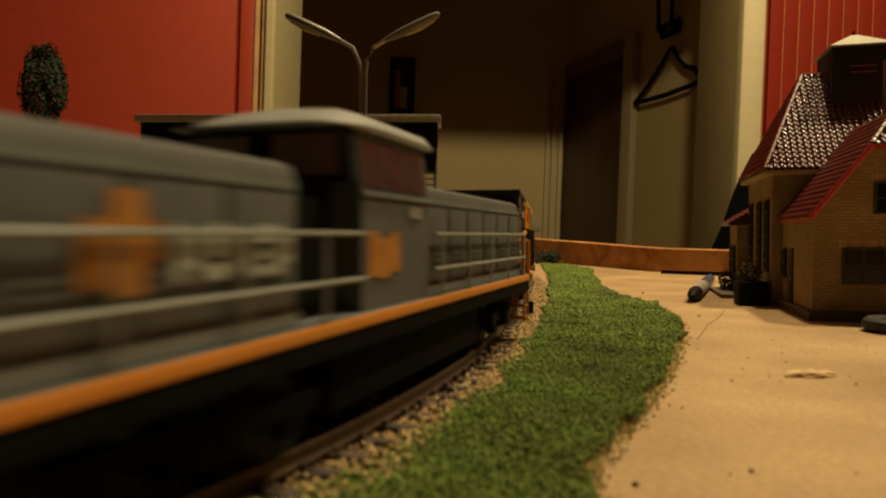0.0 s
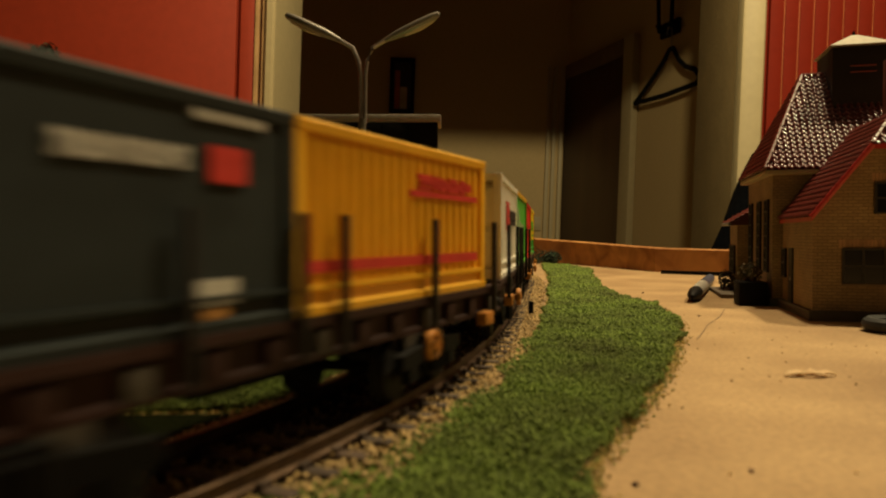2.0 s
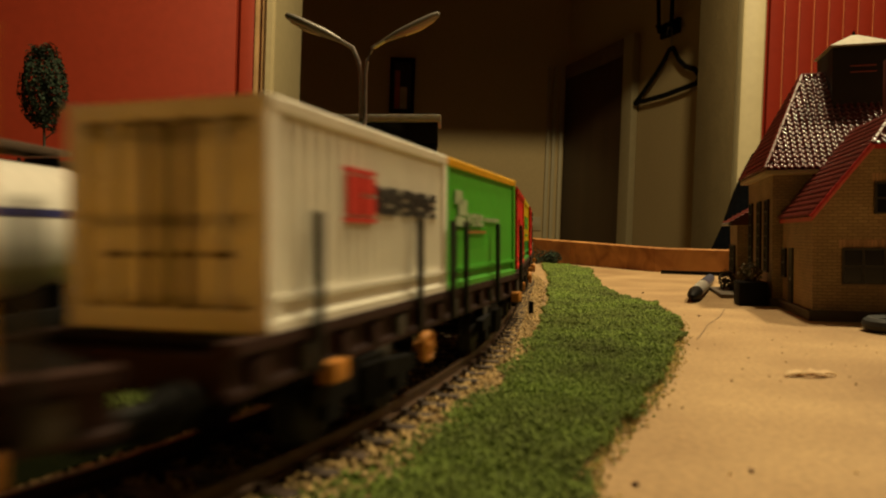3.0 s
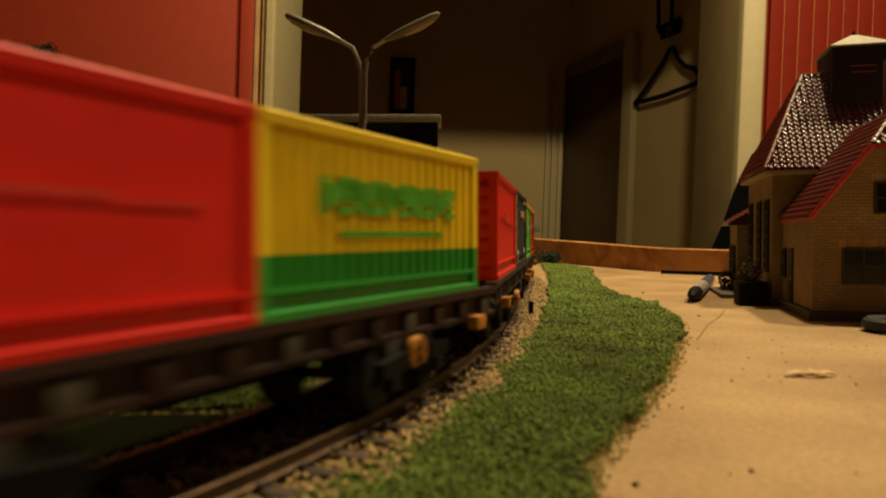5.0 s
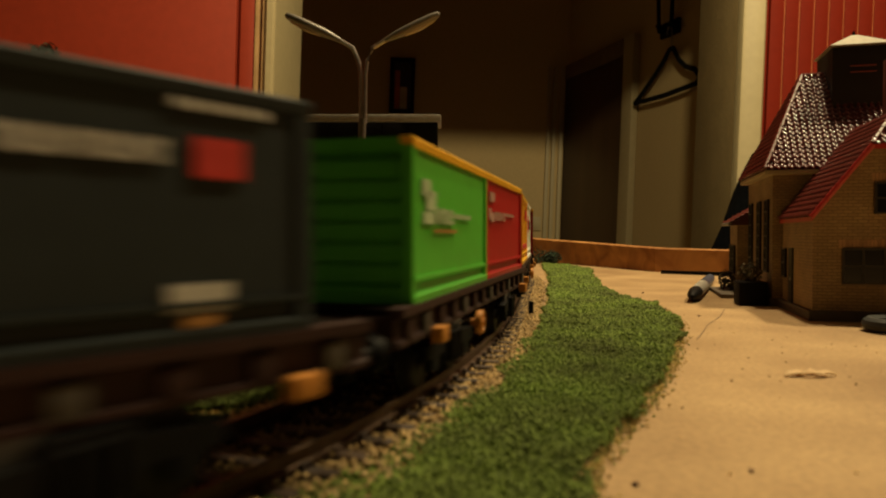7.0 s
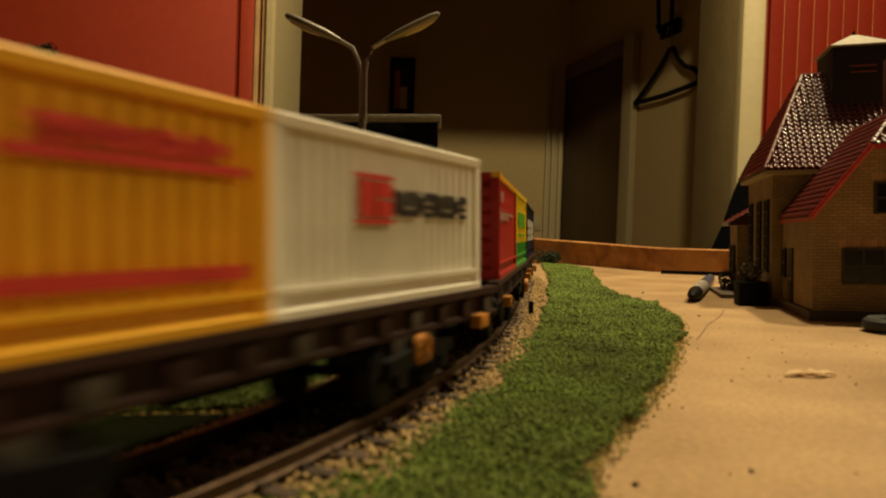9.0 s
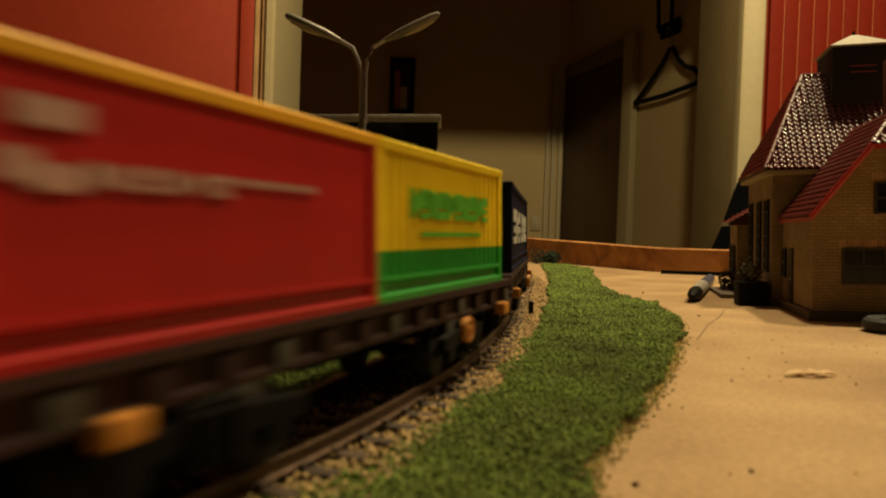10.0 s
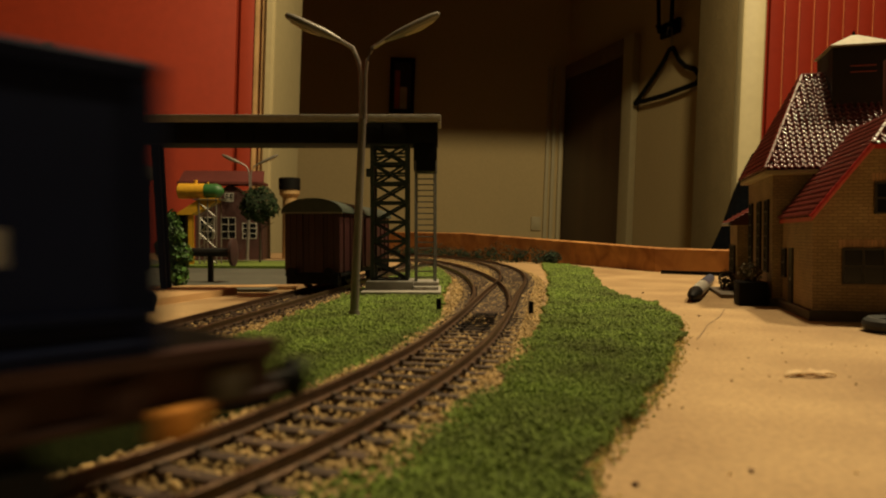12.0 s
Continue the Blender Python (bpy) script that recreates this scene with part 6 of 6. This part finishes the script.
def tank_wagon():
    q, h = siding_path(-0.045)
    t = thing("tank_wagon", Matrix.Translation((q.x, q.y, RAILTOP)) @ Matrix.Rotation(-h, 4, "Z"), "white tank wagon with a blue stripe on the siding", "railway wagon")
    cz, r = 0.0300, 0.0145
    bm = bmesh.new()
    loft(bm, [[Vector((rr * math.cos(a), y, cz + rr * math.sin(a))) for a in np.linspace(0, math.tau, 40, endpoint=False)] for y, rr in ((-0.066, 0.003), (-0.065, 0.009), (-0.0625, 0.0128), (-0.059, r), (0.050, r), (0.0535, 0.0128), (0.0560, 0.009), (0.057, 0.003))])
    tank = part("tank", bm, WHITE, t, "glossy white tank")
    bm = bmesh.new()
    a0 = math.asin(0.0030 / r)
    loft(bm, [[Vector(((r + 0.0001) * math.cos(a), y, cz + (r + 0.0001) * math.sin(a))) for a in np.linspace(a0 - 0.06, a0 + 0.06, 5)] for y in (-0.0585, 0.0495)], closed=False, caps=False)
    part("stripe", bm, mat("stripe_blue", (0.02, 0.025, 0.12), 0.45), tank, "dark blue stripe")
    bm = bmesh.new()
    for k in range(4):
        an = -0.25 - 0.05 * k
        add_box(bm, r * math.cos(an) - 0.0002, r * math.cos(an) + 0.00025, -0.005, 0.006 - 0.002 * (k % 2), cz + r * math.sin(an) - 0.0002, cz + r * math.sin(an) + 0.0002)
    part("lettering", bm, M_BLACK, tank)
    box_part("walkway", (-0.006, 0.006, -0.05, 0.050, 0.0466, 0.0479), mat("walk_brown", (0.10, 0.06, 0.035), 0.7), t, "brown roof walkway", 0.0003)
    for y in (-0.045, -0.02, 0.004, 0.028, 0.047):
        box_part("walkway_post", (-0.004, 0.004, y, y + 0.001, 0.0440, 0.0462), DARKSTEEL, t)
    bm = bmesh.new()
    tube(bm, [(0, -0.004, cz + r - 0.001), (0, -0.004, cz + r + 0.0018)], 0.0055, 18)
    part("dome", bm, WHITE, tank)
    for sx in (-1, 1):
        box_part("sole_bar", (*sorted((sx * 0.0112, sx * 0.0128)), -0.070, 0.070, 0.0095, 0.0135), BLACK, t, bevel=0.0002)
    for y in (-0.07, 0.068):
        box_part("headstock", (-0.0150, 0.0150, y, y + 0.002, 0.0090, 0.0140), BLACK, t, bevel=0.0002)
    for y in (-0.04, 0.038):
        box_part("saddle", (-0.0110, 0.0110, y - 0.002, y + 0.002, 0.0130, 0.0180), BLACK, t)
    box_part("end_platform", (-0.0140, 0.0140, 0.052, 0.068, 0.0136, 0.0146), BLACK, t)
    for x in (-0.0135, 0.0135):
        bm = bmesh.new()
        tube(bm, [(x, 0.060, 0.0146), (x, 0.060, 0.0270), (x, 0.0665, 0.0270), (x, 0.0665, 0.0146)], 0.0006, 6)
        part("platform_railing", bm, BLACK, t)
    bm = bmesh.new()
    for x in (0.0135,):
        for k in (-0.003, 0.003):
            tube(bm, [(x, -0.015 + k, 0.012), (x + 0.0018, -0.015 + k, 0.030)], 0.0004, 5)
    part("ladder", bm, BLACK, t)
    buffers(t, 0.070, 1)
    buffers(t, -0.070, -1)
    for y in (-0.045, 0.045):
        bogie(t, y, 0.010)


def covered_wagon():
    q, h = siding_path(0.2885)
    t = thing("covered_wagon", Matrix.Translation((q.x, q.y, RAILTOP)) @ Matrix.Rotation(-h, 4, "Z"), "dark red covered goods wagon with round grey-green roof", "railway wagon")
    red = mat("oxide_red", (0.034, 0.005, 0.006), 0.5, var=0.2, scale=250, bump=0.06)
    roofm = mat("wagon_roof", (0.035, 0.044, 0.032), 0.6, var=0.2)
    y0, y1 = -0.072, 0.072
    bm = bmesh.new()
    add_box(bm, -0.0150, 0.0150, y0, y1, 0.0090, 0.0408, bevel=0.0011)
    body = part("body", bm, red, t)
    bm = bmesh.new()
    arc = [(0.0166 * math.cos(a), 0.0409 + 0.0075 * math.sin(a)) for a in np.linspace(0, math.pi, 17)]
    prism(bm, arc, y0 - 0.001, y1 + 0.001)
    part("roof", bm, roofm, t)
    bm = bmesh.new()
    add_box(bm, -0.0165, 0.0165, y0 - 0.0012, y0 - 0.0002, 0.0402, 0.0410)
    part("roof_edge", bm, mat("roof_edge_pale", (0.2, 0.19, 0.16), 0.6), t)
    for k in range(9):
        x = -0.0132 + 0.0033 * k
        box_part("end_plank", (x - 0.0015, x + 0.0015, y0 - 0.0004, y0 - 0.0001, 0.0100, 0.0400), red, body)
    for x in (-0.0055, 0.0055):
        box_part("end_post", (x - 0.0006, x + 0.0006, y0 - 0.0012, y0 - 0.0004, 0.0090, 0.0400), red, body)
    for sx in (-1, 1):
        for k in range(10):
            y = y0 + 0.007 + k * 0.0145
            box_part("side_post", (*sorted((sx * 0.0150, sx * 0.0157)), y, y + 0.0012, 0.0090, 0.0400), red, body)
        box_part("sliding_door", (*sorted((sx * 0.0150, sx * 0.0160)), -0.013, 0.013, 0.0100, 0.0395), red, body, bevel=0.0002)
    box_part("underframe", (-0.0150, 0.0150, y0 + 0.001, y1 - 0.001, 0.0070, 0.0089), BLACK, t)
    for y in (y0 - 0.0006, y1 - 0.0014):
        box_part("headstock", (-0.0140, 0.0140, y, y + 0.002, 0.0030, 0.0089), BLACK, t, bevel=0.0003)
    buffers(t, y0, -1, 0.0095)
    buffers(t, y1, 1, 0.0095)
    for y in (-0.042, 0.042):
        bogie(t, y, 0.010)


tank_wagon()
covered_wagon()

# ---- the train ----
LOAD = [(dark_box, yellow_box), (white_box, green_box), (red_box, lemon_box), (red_box, dark_box), (green_box, dark_red_box), (yellow_box, white_box), (dark_red_box, lemon_box), (navy_box,)]
PLACE = [0.0, 0.1585, 0.3174, 0.4767, 0.6362, 0.7953, 0.9554, 1.1180]
BUILT = {}
TRAIN = []


def build_train():
    TRAIN.append((*locomotive(), -0.1800, 0.124, (-0.062, 0.062), ()))
    for k, (load, place) in enumerate(zip(LOAD, PLACE)):
        w, bg = container_wagon(k < 2, (-0.0175,) if k in (1, 3, 4) else (0.0380,), "brown container wagon with stakes and orange fittings" if k < 2 else "brown low container wagon with orange fittings")
        boxes = []
        for fn, off in zip(load, (-0.0338, 0.0338) if len(load) == 2 else (0.0,)):
            if fn in BUILT:
                c = copy_thing(BUILT[fn], Matrix.Identity(4))
            else:
                c = BUILT[fn] = fn()
            boxes.append((c, off))
        TRAIN.append((w, bg, place, 0.110, (-0.039, 0.039), boxes))


build_train()


def motions():
    """The train comes down the line; its bogies turn with the curve and its wheels roll."""
    times = [k * 0.25 for k in range(49)]
    rolling = [k / 15 for k in range(97)] + [6.4 + k / 30 for k in range(1, 169)]
    for vehicle, bogies, place, base, pivots, boxes in TRAIN:
        poses = [(t, chord(place - gone(t), base)) for t in times]
        walk(vehicle, poses)
        for c, off in boxes:
            walk(c, [(t, m @ pose(0, off, 0)) for t, m in poses])
        for (frame_ob, wheels), y in zip(bogies, pivots):
            rows = []
            for t, m in poses:
                turn = -heading(place - gone(t) + y) - m.to_euler().z
                side = (m.inverted() @ on_line(place - gone(t) + y)).x
                rows.append((t, pose(side, y, 0, 0, 0, math.degrees(turn))))
            walk(frame_ob, rows)
            for wh in wheels:
                a = wh.location.y
                walk(wh, [(t, pose(0, a, WHEEL_R) @ Matrix.Rotation(-(gone(t) % (math.tau * WHEEL_R)) / WHEEL_R, 4, "X")) for t in rolling])


motions()
